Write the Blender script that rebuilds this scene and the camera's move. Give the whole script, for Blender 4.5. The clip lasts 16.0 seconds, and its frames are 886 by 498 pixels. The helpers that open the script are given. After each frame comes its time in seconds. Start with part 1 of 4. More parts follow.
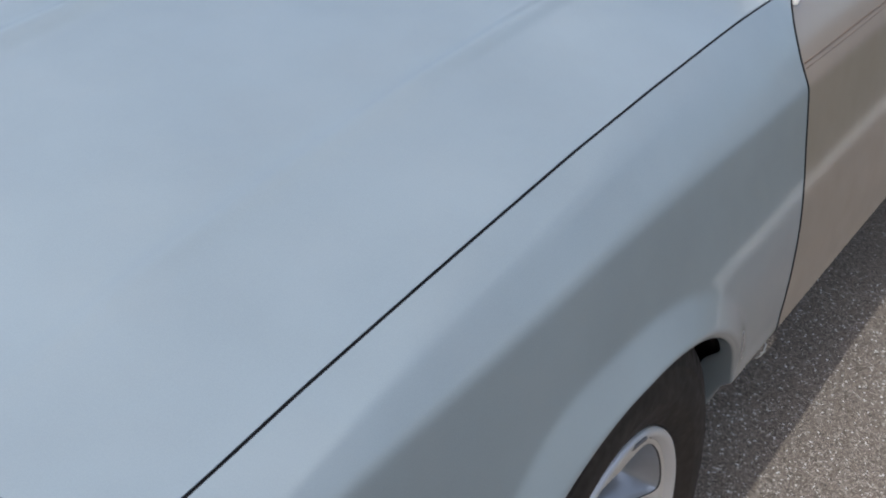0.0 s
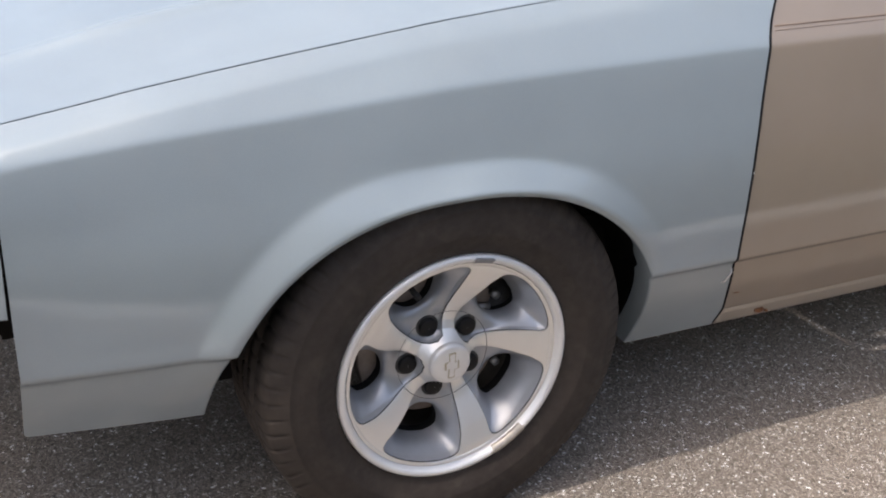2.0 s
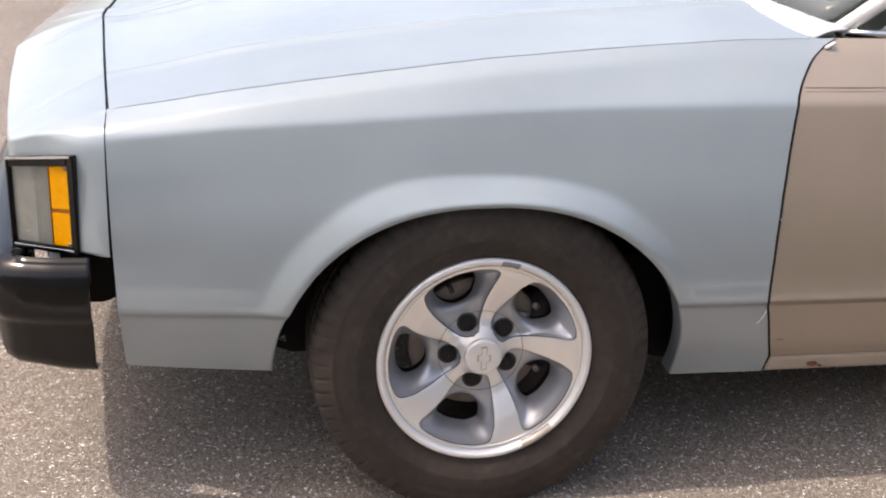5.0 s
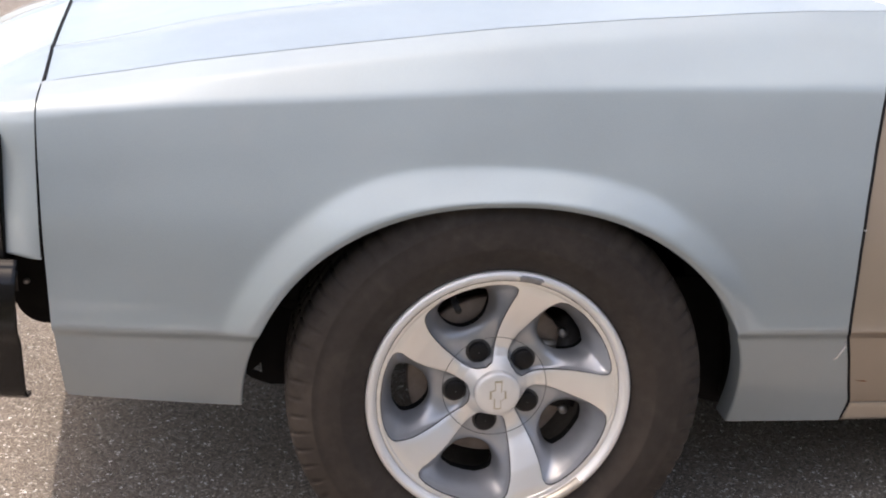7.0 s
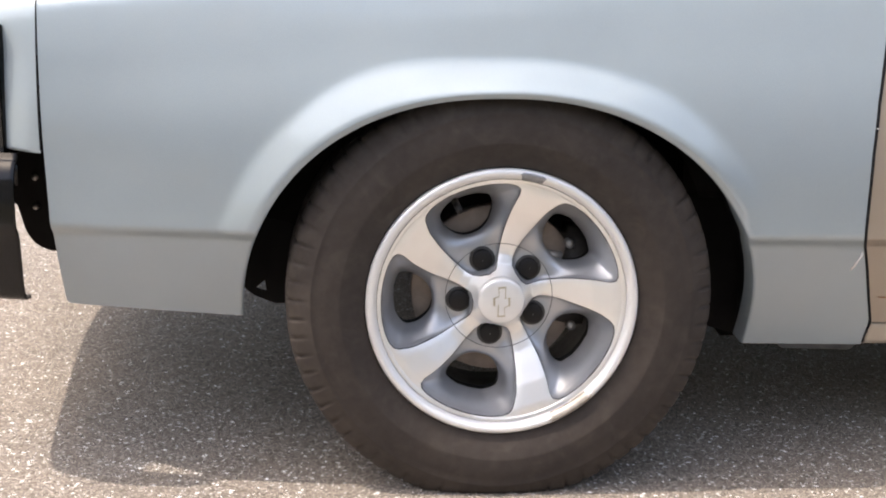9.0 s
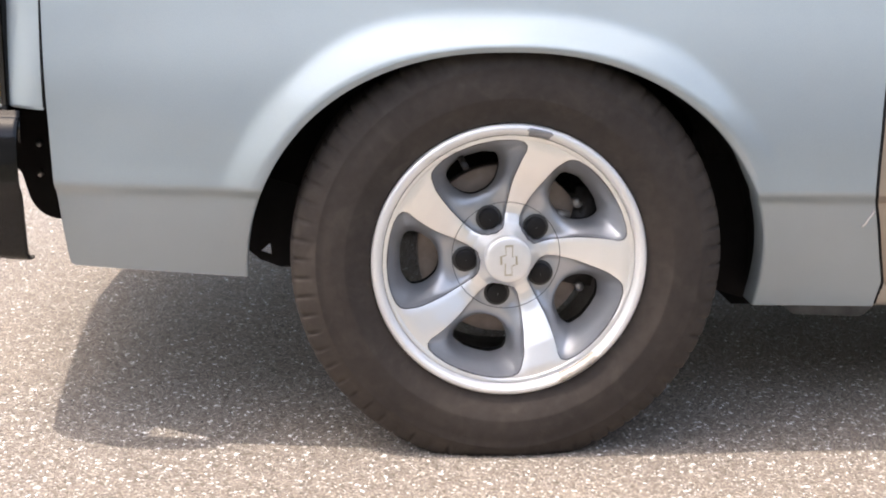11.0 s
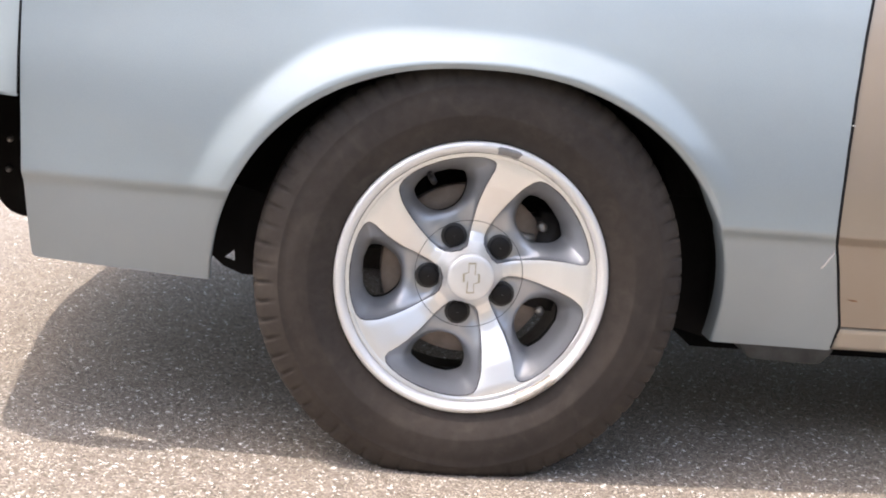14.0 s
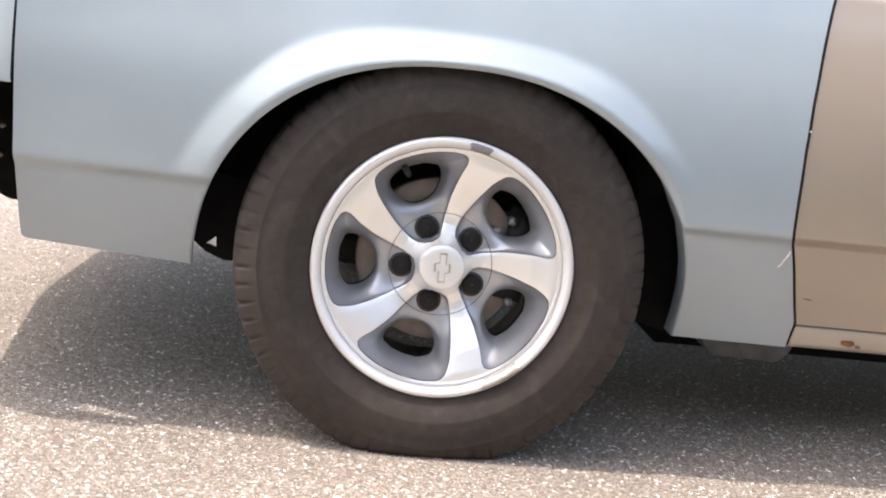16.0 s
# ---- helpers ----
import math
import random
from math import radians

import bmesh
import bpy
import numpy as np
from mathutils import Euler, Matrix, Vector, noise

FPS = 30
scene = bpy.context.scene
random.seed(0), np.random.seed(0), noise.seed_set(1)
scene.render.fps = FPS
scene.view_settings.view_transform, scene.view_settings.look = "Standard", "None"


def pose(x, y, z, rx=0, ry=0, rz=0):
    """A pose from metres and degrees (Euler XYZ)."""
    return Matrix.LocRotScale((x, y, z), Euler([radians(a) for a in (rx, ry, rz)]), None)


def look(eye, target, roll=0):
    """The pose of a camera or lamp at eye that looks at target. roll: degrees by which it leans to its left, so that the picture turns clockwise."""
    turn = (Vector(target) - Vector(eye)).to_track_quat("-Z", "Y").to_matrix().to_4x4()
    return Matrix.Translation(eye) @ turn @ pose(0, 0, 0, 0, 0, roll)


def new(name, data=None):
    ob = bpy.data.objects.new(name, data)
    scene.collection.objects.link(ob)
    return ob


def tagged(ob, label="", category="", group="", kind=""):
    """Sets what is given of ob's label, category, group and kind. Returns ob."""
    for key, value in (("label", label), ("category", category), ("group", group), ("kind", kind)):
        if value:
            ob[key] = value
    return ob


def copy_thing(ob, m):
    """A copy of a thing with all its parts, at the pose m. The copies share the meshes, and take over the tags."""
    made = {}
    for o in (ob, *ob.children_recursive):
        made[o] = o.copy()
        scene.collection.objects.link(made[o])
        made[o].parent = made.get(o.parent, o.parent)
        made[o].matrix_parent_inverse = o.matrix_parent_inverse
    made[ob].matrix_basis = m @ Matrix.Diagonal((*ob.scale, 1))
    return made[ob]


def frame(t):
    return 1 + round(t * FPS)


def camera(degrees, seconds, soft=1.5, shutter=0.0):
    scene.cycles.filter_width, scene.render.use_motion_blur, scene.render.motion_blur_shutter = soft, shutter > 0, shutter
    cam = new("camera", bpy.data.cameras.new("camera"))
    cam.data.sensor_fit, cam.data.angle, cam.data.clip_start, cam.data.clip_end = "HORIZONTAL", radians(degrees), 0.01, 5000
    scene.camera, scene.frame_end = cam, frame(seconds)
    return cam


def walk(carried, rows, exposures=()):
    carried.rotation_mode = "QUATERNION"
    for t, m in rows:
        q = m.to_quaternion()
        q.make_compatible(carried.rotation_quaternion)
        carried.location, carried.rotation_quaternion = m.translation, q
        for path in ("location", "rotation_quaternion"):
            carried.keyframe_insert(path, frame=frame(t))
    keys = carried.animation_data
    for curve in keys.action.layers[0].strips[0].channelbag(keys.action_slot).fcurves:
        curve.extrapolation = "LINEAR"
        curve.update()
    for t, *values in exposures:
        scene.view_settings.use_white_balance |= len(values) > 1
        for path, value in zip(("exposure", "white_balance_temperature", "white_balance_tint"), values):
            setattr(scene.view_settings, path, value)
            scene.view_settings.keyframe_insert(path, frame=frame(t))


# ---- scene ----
cam = camera(39.0, 16.0, soft=2.0)
PATH = [
    (0, (-1.205, -0.403, 1.485), (0.310, 0.480, 0.522), 5.8),
    (0.1, (-1.215, -0.498, 1.516), (0.229, 0.468, 0.525), 4.4),
    (0.2, (-1.206, -0.588, 1.493), (0.194, 0.454, 0.515), 4.1),
    (0.5, (-1.152, -0.789, 1.553), (0.120, 0.333, 0.493), 5.1),
    (0.8, (-1.089, -0.976, 1.595), (0.096, 0.208, 0.503), 4.7),
    (1, (-1.137, -1.089, 1.560), (0.054, 0.130, 0.513), 5.7),
    (1.5, (-1.055, -1.380, 1.496), (-0.020, 0.004, 0.489), 4.0),
    (2, (-0.887, -1.583, 1.525), (-0.057, -0.024, 0.585), 4.2),
    (2.5, (-0.725, -1.721, 1.544), (-0.174, -0.000, 0.688), 3.2),
    (3, (-0.616, -1.757, 1.540), (-0.290, 0.000, 0.644), 1.9),
    (3.5, (-0.656, -1.913, 1.499), (-0.320, -0.145, 0.626), 2.5),
    (4, (-0.655, -2.057, 1.518), (-0.292, -0.296, 0.643), 2.9),
    (4.5, (-0.582, -2.173, 1.493), (-0.223, -0.378, 0.687), 3.0),
    (4.7, (-0.550, -2.185, 1.481), (-0.195, -0.376, 0.704), 2.9),
    (6.8, (-0.395, -1.835, 1.286), (-0.093, 0.014, 0.585), 3.1),
    (7, (-0.364, -1.816, 1.225), (-0.098, 0.053, 0.566), 2.7),
    (7.5, (-0.283, -1.840, 1.085), (-0.094, 0.063, 0.500), 1.8),
    (8, (-0.258, -1.866, 1.016), (-0.091, 0.042, 0.438), 1.7),
    (8.5, (-0.256, -1.882, 0.963), (-0.092, 0.035, 0.416), 1.6),
    (9, (-0.268, -1.887, 0.930), (-0.096, 0.035, 0.406), 1.7),
    (11.5, (-0.254, -1.895, 0.808), (-0.103, 0.039, 0.320), 1.3),
    (12, (-0.246, -1.907, 0.773), (-0.100, 0.035, 0.316), 1.4),
    (12.5, (-0.237, -1.912, 0.758), (-0.088, 0.035, 0.328), 1.8),
    (13, (-0.243, -1.914, 0.750), (-0.075, 0.037, 0.342), 2.8),
    (13.5, (-0.248, -1.917, 0.743), (-0.060, 0.036, 0.354), 4.1),
    (14, (-0.249, -1.919, 0.751), (-0.048, 0.033, 0.364), 5.2),
    (14.5, (-0.246, -1.930, 0.752), (-0.041, 0.022, 0.365), 6.1),
    (15, (-0.235, -1.961, 0.761), (-0.029, -0.011, 0.368), 6.5),
    (15.5, (-0.232, -1.995, 0.757), (-0.017, -0.045, 0.372), 6.7),
    (16, (-0.227, -2.012, 0.744), (-0.011, -0.059, 0.370), 6.7),
]
EXPOSURES = [(0.0, 0.05, 6250, 8), (0.6, 0.07, 6250, 11), (1.0, 0.24, 6550, 11), (1.5, 0.52, 6700, 11), (2.5, 0.75, 7050, 14), (3.5, 0.75, 7350, 16), (4.7, 0.93, 7300, 16), (7.0, 1.03, 7200, 14.5), (7.5, 1.12, 7150, 13.5), (9.0, 1.52, 7150, 12.5), (11.5, 1.66, 7000, 12.5), (12.0, 1.59, 7000, 12.5), (13.0, 1.64, 7000, 13), (16.0, 1.76, 7100, 13)]
walk(cam, [(t, look(eye, target, roll)) for t, eye, target, roll in PATH], EXPOSURES)

# ---- light ----
SUN_TO = Vector((-0.55, -0.015, 1.0)).normalized()
world = bpy.data.worlds.new("sky")
scene.world = world
world.use_nodes = True
wn = world.node_tree.nodes
sky = wn.new("ShaderNodeTexSky")
sky.sky_type = "NISHITA"
sky.sun_disc = False
sky.sun_elevation = math.asin(SUN_TO.z)
sky.sun_rotation = math.atan2(SUN_TO.x, SUN_TO.y)
sky.air_density, sky.dust_density, sky.ozone_density = 1.0, 3.6, 1.0
wn["Background"].inputs["Strength"].default_value = 0.15
# thin scattered cloud
wl = world.node_tree.links
cloud_at, cloud_map, cloud, thin, veil = (wn.new(k) for k in ("ShaderNodeTexCoord", "ShaderNodeMapping", "ShaderNodeTexNoise", "ShaderNodeMapRange", "ShaderNodeMix"))
cloud_map.inputs["Scale"].default_value = (1.0, 1.0, 2.6)
cloud.inputs["Scale"].default_value, cloud.inputs["Detail"].default_value = 2.6, 5.0
thin.inputs["From Min"].default_value, thin.inputs["From Max"].default_value, thin.inputs["To Max"].default_value = 0.46, 0.70, 0.50
veil.data_type = "RGBA"
veil.inputs[7].default_value = (6.6, 7.1, 7.8, 1)
wl.new(cloud_at.outputs["Generated"], cloud_map.inputs["Vector"])
wl.new(cloud_map.outputs["Vector"], cloud.inputs["Vector"])
wl.new(cloud.outputs["Fac"], thin.inputs["Value"])
wl.new(thin.outputs["Result"], veil.inputs[0])
wl.new(sky.outputs["Color"], veil.inputs[6])
wl.new(veil.outputs[2], wn["Background"].inputs["Color"])
sun = new("sun", bpy.data.lights.new("sun", "SUN"))
sun.data.energy, sun.data.angle, sun.data.color = 1.4, radians(0.9), (1.0, 0.965, 0.92)
sun.matrix_world = look(SUN_TO * 30, (0, 0, 0))


# ---- materials ----
class Nodes:
    """A short hand for building one node material."""

    def __init__(self, name):
        self.mat = bpy.data.materials.new(name)
        self.mat.use_nodes = True
        self.tree = self.mat.node_tree
        self.bsdf = self.tree.nodes["Principled BSDF"]
        self.coord = self.tree.nodes.new("ShaderNodeTexCoord").outputs["Object"]

    def link(self, a, b):
        self.tree.links.new(a, b)

    def put(self, name, value):
        if hasattr(value, "is_output"):
            self.link(value, self.bsdf.inputs[name])
        else:
            self.bsdf.inputs[name].default_value = value
        return self

    def noise(self, scale, detail=4.0, rough=0.55, out="Fac", vector=None, distortion=0.0):
        n = self.tree.nodes.new("ShaderNodeTexNoise")
        n.inputs["Scale"].default_value, n.inputs["Detail"].default_value = scale, detail
        n.inputs["Roughness"].default_value, n.inputs["Distortion"].default_value = rough, distortion
        self.link(vector or self.coord, n.inputs["Vector"])
        return n.outputs[out]

    def stretched(self, x, y, z):
        n = self.tree.nodes.new("ShaderNodeMapping")
        n.inputs["Scale"].default_value = (x, y, z)
        self.link(self.coord, n.inputs["Vector"])
        return n.outputs["Vector"]

    def voronoi(self, scale, feature="F1", out="Distance", randomness=1.0):
        n = self.tree.nodes.new("ShaderNodeTexVoronoi")
        n.feature = feature
        n.inputs["Scale"].default_value, n.inputs["Randomness"].default_value = scale, randomness
        self.link(self.coord, n.inputs["Vector"])
        return n.outputs[out]

    def ramp(self, fac, *stops):
        n = self.tree.nodes.new("ShaderNodeValToRGB")
        els = n.color_ramp.elements
        while len(els) < len(stops):
            els.new(0.5)
        for el, (pos, col) in zip(els, stops):
            el.position = pos
            el.color = (col, col, col, 1) if isinstance(col, float) else (*col, 1)
        self.link(fac, n.inputs["Fac"])
        return n.outputs["Color"]

    def mix(self, fac, a, b, mode="MIX"):
        n = self.tree.nodes.new("ShaderNodeMix")
        n.data_type, n.blend_type = "RGBA", mode
        fa, ia, ib = n.inputs[0], n.inputs[6], n.inputs[7]
        for sock, v in ((fa, fac), (ia, a), (ib, b)):
            if hasattr(v, "is_output"):
                self.link(v, sock)
            else:
                sock.default_value = v if isinstance(v, float) else (*v, 1)
        return n.outputs[2]

    def math(self, op, a, b=0.0):
        n = self.tree.nodes.new("ShaderNodeMath")
        n.operation = op
        for sock, v in zip(n.inputs, (a, b)):
            if hasattr(v, "is_output"):
                self.link(v, sock)
            else:
                sock.default_value = v
        return n.outputs[0]

    def bump(self, height, strength=0.3, distance=0.001):
        n = self.tree.nodes.new("ShaderNodeBump")
        n.inputs["Strength"].default_value, n.inputs["Distance"].default_value = strength, distance
        self.link(height, n.inputs["Height"])
        self.link(n.outputs["Normal"], self.bsdf.inputs["Normal"])
        return self


def plain(name, color, rough=0.5, metal=0.0, vary=0.15, scale=12.0, fine=400.0, relief=0.05, coat=0.0, gloss=0.5):
    """A surface with soft blotches, fine grain and a little relief."""
    m = Nodes(name)
    blot = m.noise(scale, 4.0)
    dark = tuple(c * (1 - vary) for c in color)
    light = tuple(min(1.0, c * (1 + vary)) for c in color)
    m.put("Base Color", m.ramp(blot, (0.3, dark), (0.7, light)))
    m.put("Roughness", m.ramp(m.noise(scale * 2.3, 5.0), (0.3, max(0.02, rough - 0.06)), (0.7, min(1.0, rough + 0.06))))
    m.put("Metallic", metal).put("Coat Weight", coat).put("Specular IOR Level", gloss)
    m.bump(m.noise(fine, 3.0), relief, 0.0006)
    return m.mat


def paint(name, color, rough, dust, metal=0.14):
    """Satin metallic car paint with faint flake, cloudy patches and dust."""
    m = Nodes(name)
    patch = m.noise(3.0, 4.0)
    flake = m.noise(900.0, 2.0)
    base = m.mix(m.ramp(patch, (0.35, 0.0), (0.65, 1.0)), tuple(c * 0.95 for c in color), tuple(min(1, c * 1.05) for c in color))
    base = m.mix(m.ramp(flake, (0.4, 0.0), (0.62, 0.14)), base, tuple(min(1, c * 1.35) for c in color))
    dirt = m.ramp(m.noise(9.0, 6.0, 0.65), (0.45, 0.0), (0.8, 0.22))
    m.put("Base Color", m.mix(dirt, base, dust))
    m.put("Roughness", m.ramp(m.noise(14.0, 5.0), (0.3, rough - 0.03), (0.7, rough + 0.06)))
    m.put("Metallic", metal)
    m.put("Coat Weight", 1.0).put("Coat Roughness", 0.09).put("Coat IOR", 1.7)
    m.bump(m.noise(700.0, 2.0), 0.03, 0.0004)
    return m.mat


SILVER = paint("silver_blue_paint", (0.324, 0.384, 0.414), 0.46, (0.38, 0.405, 0.41))
GOLD = paint("faded_gold_paint", (0.34, 0.272, 0.21), 0.44, (0.36, 0.31, 0.26))
BLACK_TRIM = plain("satin_black_trim", (0.0045, 0.004, 0.004), 0.17, 0.0, 0.2, 20.0, 900.0, 0.010, 0.0, 0.42)
BLACK_DEEP = plain("underbody_and_window_shade_black", (0.008, 0.007, 0.007), 0.85, 0.0, 0.3, 14.0, 200.0, 0.2, 0.0, 0.2)
# near-black for strips that stand for the shade inside the panel gaps
GAP_SHADE = plain("gap_shade_black", (0.008, 0.008, 0.010), 0.7, 0.0, 0.1, gloss=0.2)
CHROME = plain("bright_trim", (0.78, 0.78, 0.76), 0.16, 1.0, 0.06)
RUST = plain("rust", (0.20, 0.085, 0.035), 0.85, 0.0, 0.45, 60.0, 500.0, 0.5)
DISC = plain("brake_iron", (0.30, 0.24, 0.20), 0.55, 0.2, 0.2, 40.0)
CALIPER_IRON = plain("caliper_iron", (0.03, 0.026, 0.024), 0.6, 0.2, 0.35, 40.0)
STEEL = plain("dull_steel", (0.35, 0.34, 0.33), 0.4, 0.9, 0.15, 50.0)
CAP_BLACK = plain("black_plastic_cap", (0.012, 0.011, 0.011), 0.50, 0.0, 0.15, 60.0, gloss=0.25)
AMBER_RIM = plain("dark_amber", (0.35, 0.12, 0.01), 0.3)


def tyre_rubber():
    m = Nodes("tyre_rubber")
    dust = m.ramp(m.noise(7.0, 6.0, 0.6), (0.35, 0.0), (0.75, 0.75))
    streak = m.ramp(m.noise(22.0, 5.0, 0.6, distortion=0.8), (0.5, 0.0), (0.8, 0.5))
    base = m.mix(dust, (0.027, 0.020, 0.0165), (0.054, 0.041, 0.032))
    m.put("Base Color", m.mix(streak, base, (0.078, 0.063, 0.050)))
    m.put("Roughness", m.ramp(m.noise(60.0, 3.0), (0.3, 0.68), (0.7, 0.85)))
    m.bump(m.noise(450.0, 3.0), 0.15, 0.0006)
    return m.mat


def machined_alloy():
    m = Nodes("machined_alloy")
    grain = m.noise(160.0, 4.0, vector=m.stretched(0.6, 8.0, 8.0))
    stain = m.ramp(m.noise(26.0, 5.0, 0.6), (0.55, 0.0), (0.85, 0.35))
    m.put("Base Color", m.mix(stain, (0.94, 0.93, 0.91), (0.85, 0.83, 0.80)))
    m.put("Metallic", 0.86)
    m.put("Roughness", m.ramp(grain, (0.3, 0.40), (0.7, 0.48)))
    m.bump(grain, 0.06, 0.0003)
    return m.mat


def polished_lip():
    m = Nodes("polished_lip")
    stain = m.ramp(m.noise(9.0, 3.0, 0.5), (0.60, 0.0), (0.85, 0.2))
    m.put("Base Color", m.mix(stain, (0.88, 0.875, 0.865), (0.66, 0.60, 0.54)))
    m.put("Metallic", 0.5)
    m.put("Roughness", m.ramp(m.noise(40.0, 3.0), (0.3, 0.40), (0.7, 0.48)))
    return m.mat


def asphalt():
    """Weathered asphalt: tan and grey aggregate chips in a dark binder, some of them nearly white."""
    m = Nodes("weathered_asphalt")
    cell = m.voronoi(220.0, out="Color")
    edge = m.voronoi(220.0, "DISTANCE_TO_EDGE")
    fine = m.voronoi(520.0, out="Color")
    def channel(col, which):
        n = m.tree.nodes.new("ShaderNodeSeparateColor")
        m.link(col, n.inputs[0])
        return n.outputs[which]
    tone = m.ramp(channel(cell, 0), (0.0, (0.115, 0.096, 0.078)), (0.3, (0.235, 0.200, 0.166)), (0.65, (0.345, 0.300, 0.252)), (0.88, (0.44, 0.390, 0.335)), (0.96, (0.58, 0.53, 0.47)), (1.0, (0.80, 0.77, 0.74)))
    small = m.ramp(channel(fine, 1), (0.0, (0.125, 0.104, 0.086)), (0.55, (0.270, 0.231, 0.194)), (0.93, (0.43, 0.378, 0.325)), (1.0, (0.62, 0.58, 0.53)))
    mixed = m.mix(m.ramp(channel(cell, 2), (0.35, 0.0), (0.5, 1.0)), small, tone)
    joint = m.ramp(edge, (0.02, 0.0), (0.12, 1.0))
    base = m.mix(joint, (0.105, 0.088, 0.075), mixed)
    patch = m.ramp(m.noise(1.7, 5.0, 0.6), (0.3, (1.0, 0.99, 0.98)), (0.7, (1.25, 1.235, 1.22)))
    m.put("Base Color", m.mix(1.0, base, patch, "MULTIPLY"))
    m.put("Roughness", m.ramp(channel(cell, 1), (0.0, 0.95), (0.8, 0.75), (1.0, 0.45)))
    h = m.math("ADD", m.math("MULTIPLY", joint, channel(cell, 0)), m.math("MULTIPLY", channel(fine, 0), 0.5))
    m.bump(h, 0.6, 0.0022)
    return m.mat


TYRE, MACHINED, LIP, ASPHALT = tyre_rubber(), machined_alloy(), polished_lip(), asphalt()
POCKET_PAINT = plain("silver_wheel_paint", (0.44, 0.455, 0.48), 0.34, 0.60, 0.08, 20.0, 600.0, 0.04, 0.2)
# dark tone of the scribed grooves, also of the shade round the lug nuts
GROOVE_AND_SHADE = plain("dark_groove_and_recess_shade", (0.06, 0.06, 0.06), 0.5, 0.4, 0.1)


def glassy(name, color, rough=0.05, transmission=0.9, ior=1.46):
    m = Nodes(name)
    m.put("Base Color", (*color, 1)).put("Transmission Weight", transmission).put("IOR", ior)
    m.put("Roughness", m.ramp(m.noise(30.0, 3.0), (0.3, rough), (0.7, rough + 0.05)))
    return m.mat


AMBER = plain("amber_lens", (0.86, 0.37, 0.0), 0.25, 0.0, 0.05, 30.0, 200.0, 0.05, 0.0, 0.25)
CLEAR_LENS = plain("ribbed_clear_lens", (0.30, 0.31, 0.28), 0.22, 0.25, 0.08, 40.0, 200.0, 0.05, 0.5)
GLASS = glassy("window_glass", (0.75, 0.82, 0.80))
CABIN = plain("dark_cabin", (0.05, 0.06, 0.055), 0.8, 0.0, 0.3, 5.0)


# ---- mesh helpers ----
def mesh_object(name, verts, faces, material, parent=None, label="", smooth=True, thick=0.0, materials=None, slots=None, rim=True):
    me = bpy.data.meshes.new(name)
    me.from_pydata([tuple(map(float, v)) for v in verts], [], faces)
    for m in materials or [material]:
        me.materials.append(m)
    if slots is not None:
        me.polygons.foreach_set("material_index", slots)
    me.polygons.foreach_set("use_smooth", [smooth] * len(me.polygons))
    me.update()
    ob = new(name, me)
    if parent is not None:
        ob.parent = parent
    if label:
        ob["label"] = label
    if thick:
        mod = ob.modifiers.new("thickness", "SOLIDIFY")
        mod.thickness, mod.offset = thick, -1.0
        mod.use_even_offset = False
        mod.use_rim = rim
    return ob


def grid_faces(rows, cols, flip=False, closed=False, start=0):
    out = []
    for r in range(rows - 1):
        for c in range(cols if closed else cols - 1):
            d = (c + 1) % cols
            q = (start + r * cols + c, start + r * cols + d, start + (r + 1) * cols + d, start + (r + 1) * cols + c)
            out.append(q[::-1] if flip else q)
    return out


def sheet(name, grid, material, parent=None, outward=None, label="", thick=0.0, closed=False, smooth=True, rim=True):
    """A smooth surface through a grid of points (rows x columns x 3), turned so that it faces outward."""
    g = np.asarray(grid, float)
    rows, cols = g.shape[:2]
    flip = False
    if outward is not None:
        a, b = rows // 2, cols // 2
        n = np.cross(g[a, min(b + 1, cols - 1)] - g[a, b - 1], g[min(a + 1, rows - 1), b] - g[a - 1, b])
        flip = float(n @ np.asarray(outward, float)) < 0
    return mesh_object(name, g.reshape(-1, 3), grid_faces(rows, cols, flip, closed), material, parent, label, smooth, thick, rim=rim)


def revolve(name, profile, material, parent=None, label="", n=96, axis_y=True, flip=False, smooth=True):
    """A body of revolution about the y axis: profile rows of (radius, y)."""
    ang = np.linspace(0, 2 * np.pi, n, endpoint=False)
    g = np.array([[(r * np.cos(a), y, r * np.sin(a)) for a in ang] for r, y in profile])
    return mesh_object(name, g.reshape(-1, 3), grid_faces(len(profile), n, flip, True), material, parent, label, smooth)


def from_bm(name, bm, material, parent=None, label="", smooth=False):
    me = bpy.data.meshes.new(name)
    bm.to_mesh(me)
    bm.free()
    me.materials.append(material)
    me.polygons.foreach_set("use_smooth", [smooth] * len(me.polygons))
    ob = new(name, me)
    if parent is not None:
        ob.parent = parent
    if label:
        ob["label"] = label
    return ob


def block(name, size, m, material, parent=None, label="", bevel=0.003, segments=2):
    """A box with rounded edges at the pose m."""
    bm = bmesh.new()
    bmesh.ops.create_cube(bm, size=1.0, matrix=m @ Matrix.Diagonal((*size, 1)))
    if bevel:
        bmesh.ops.bevel(bm, geom=bm.edges[:], offset=bevel, segments=segments, affect="EDGES")
    return from_bm(name, bm, material, parent, label, True)


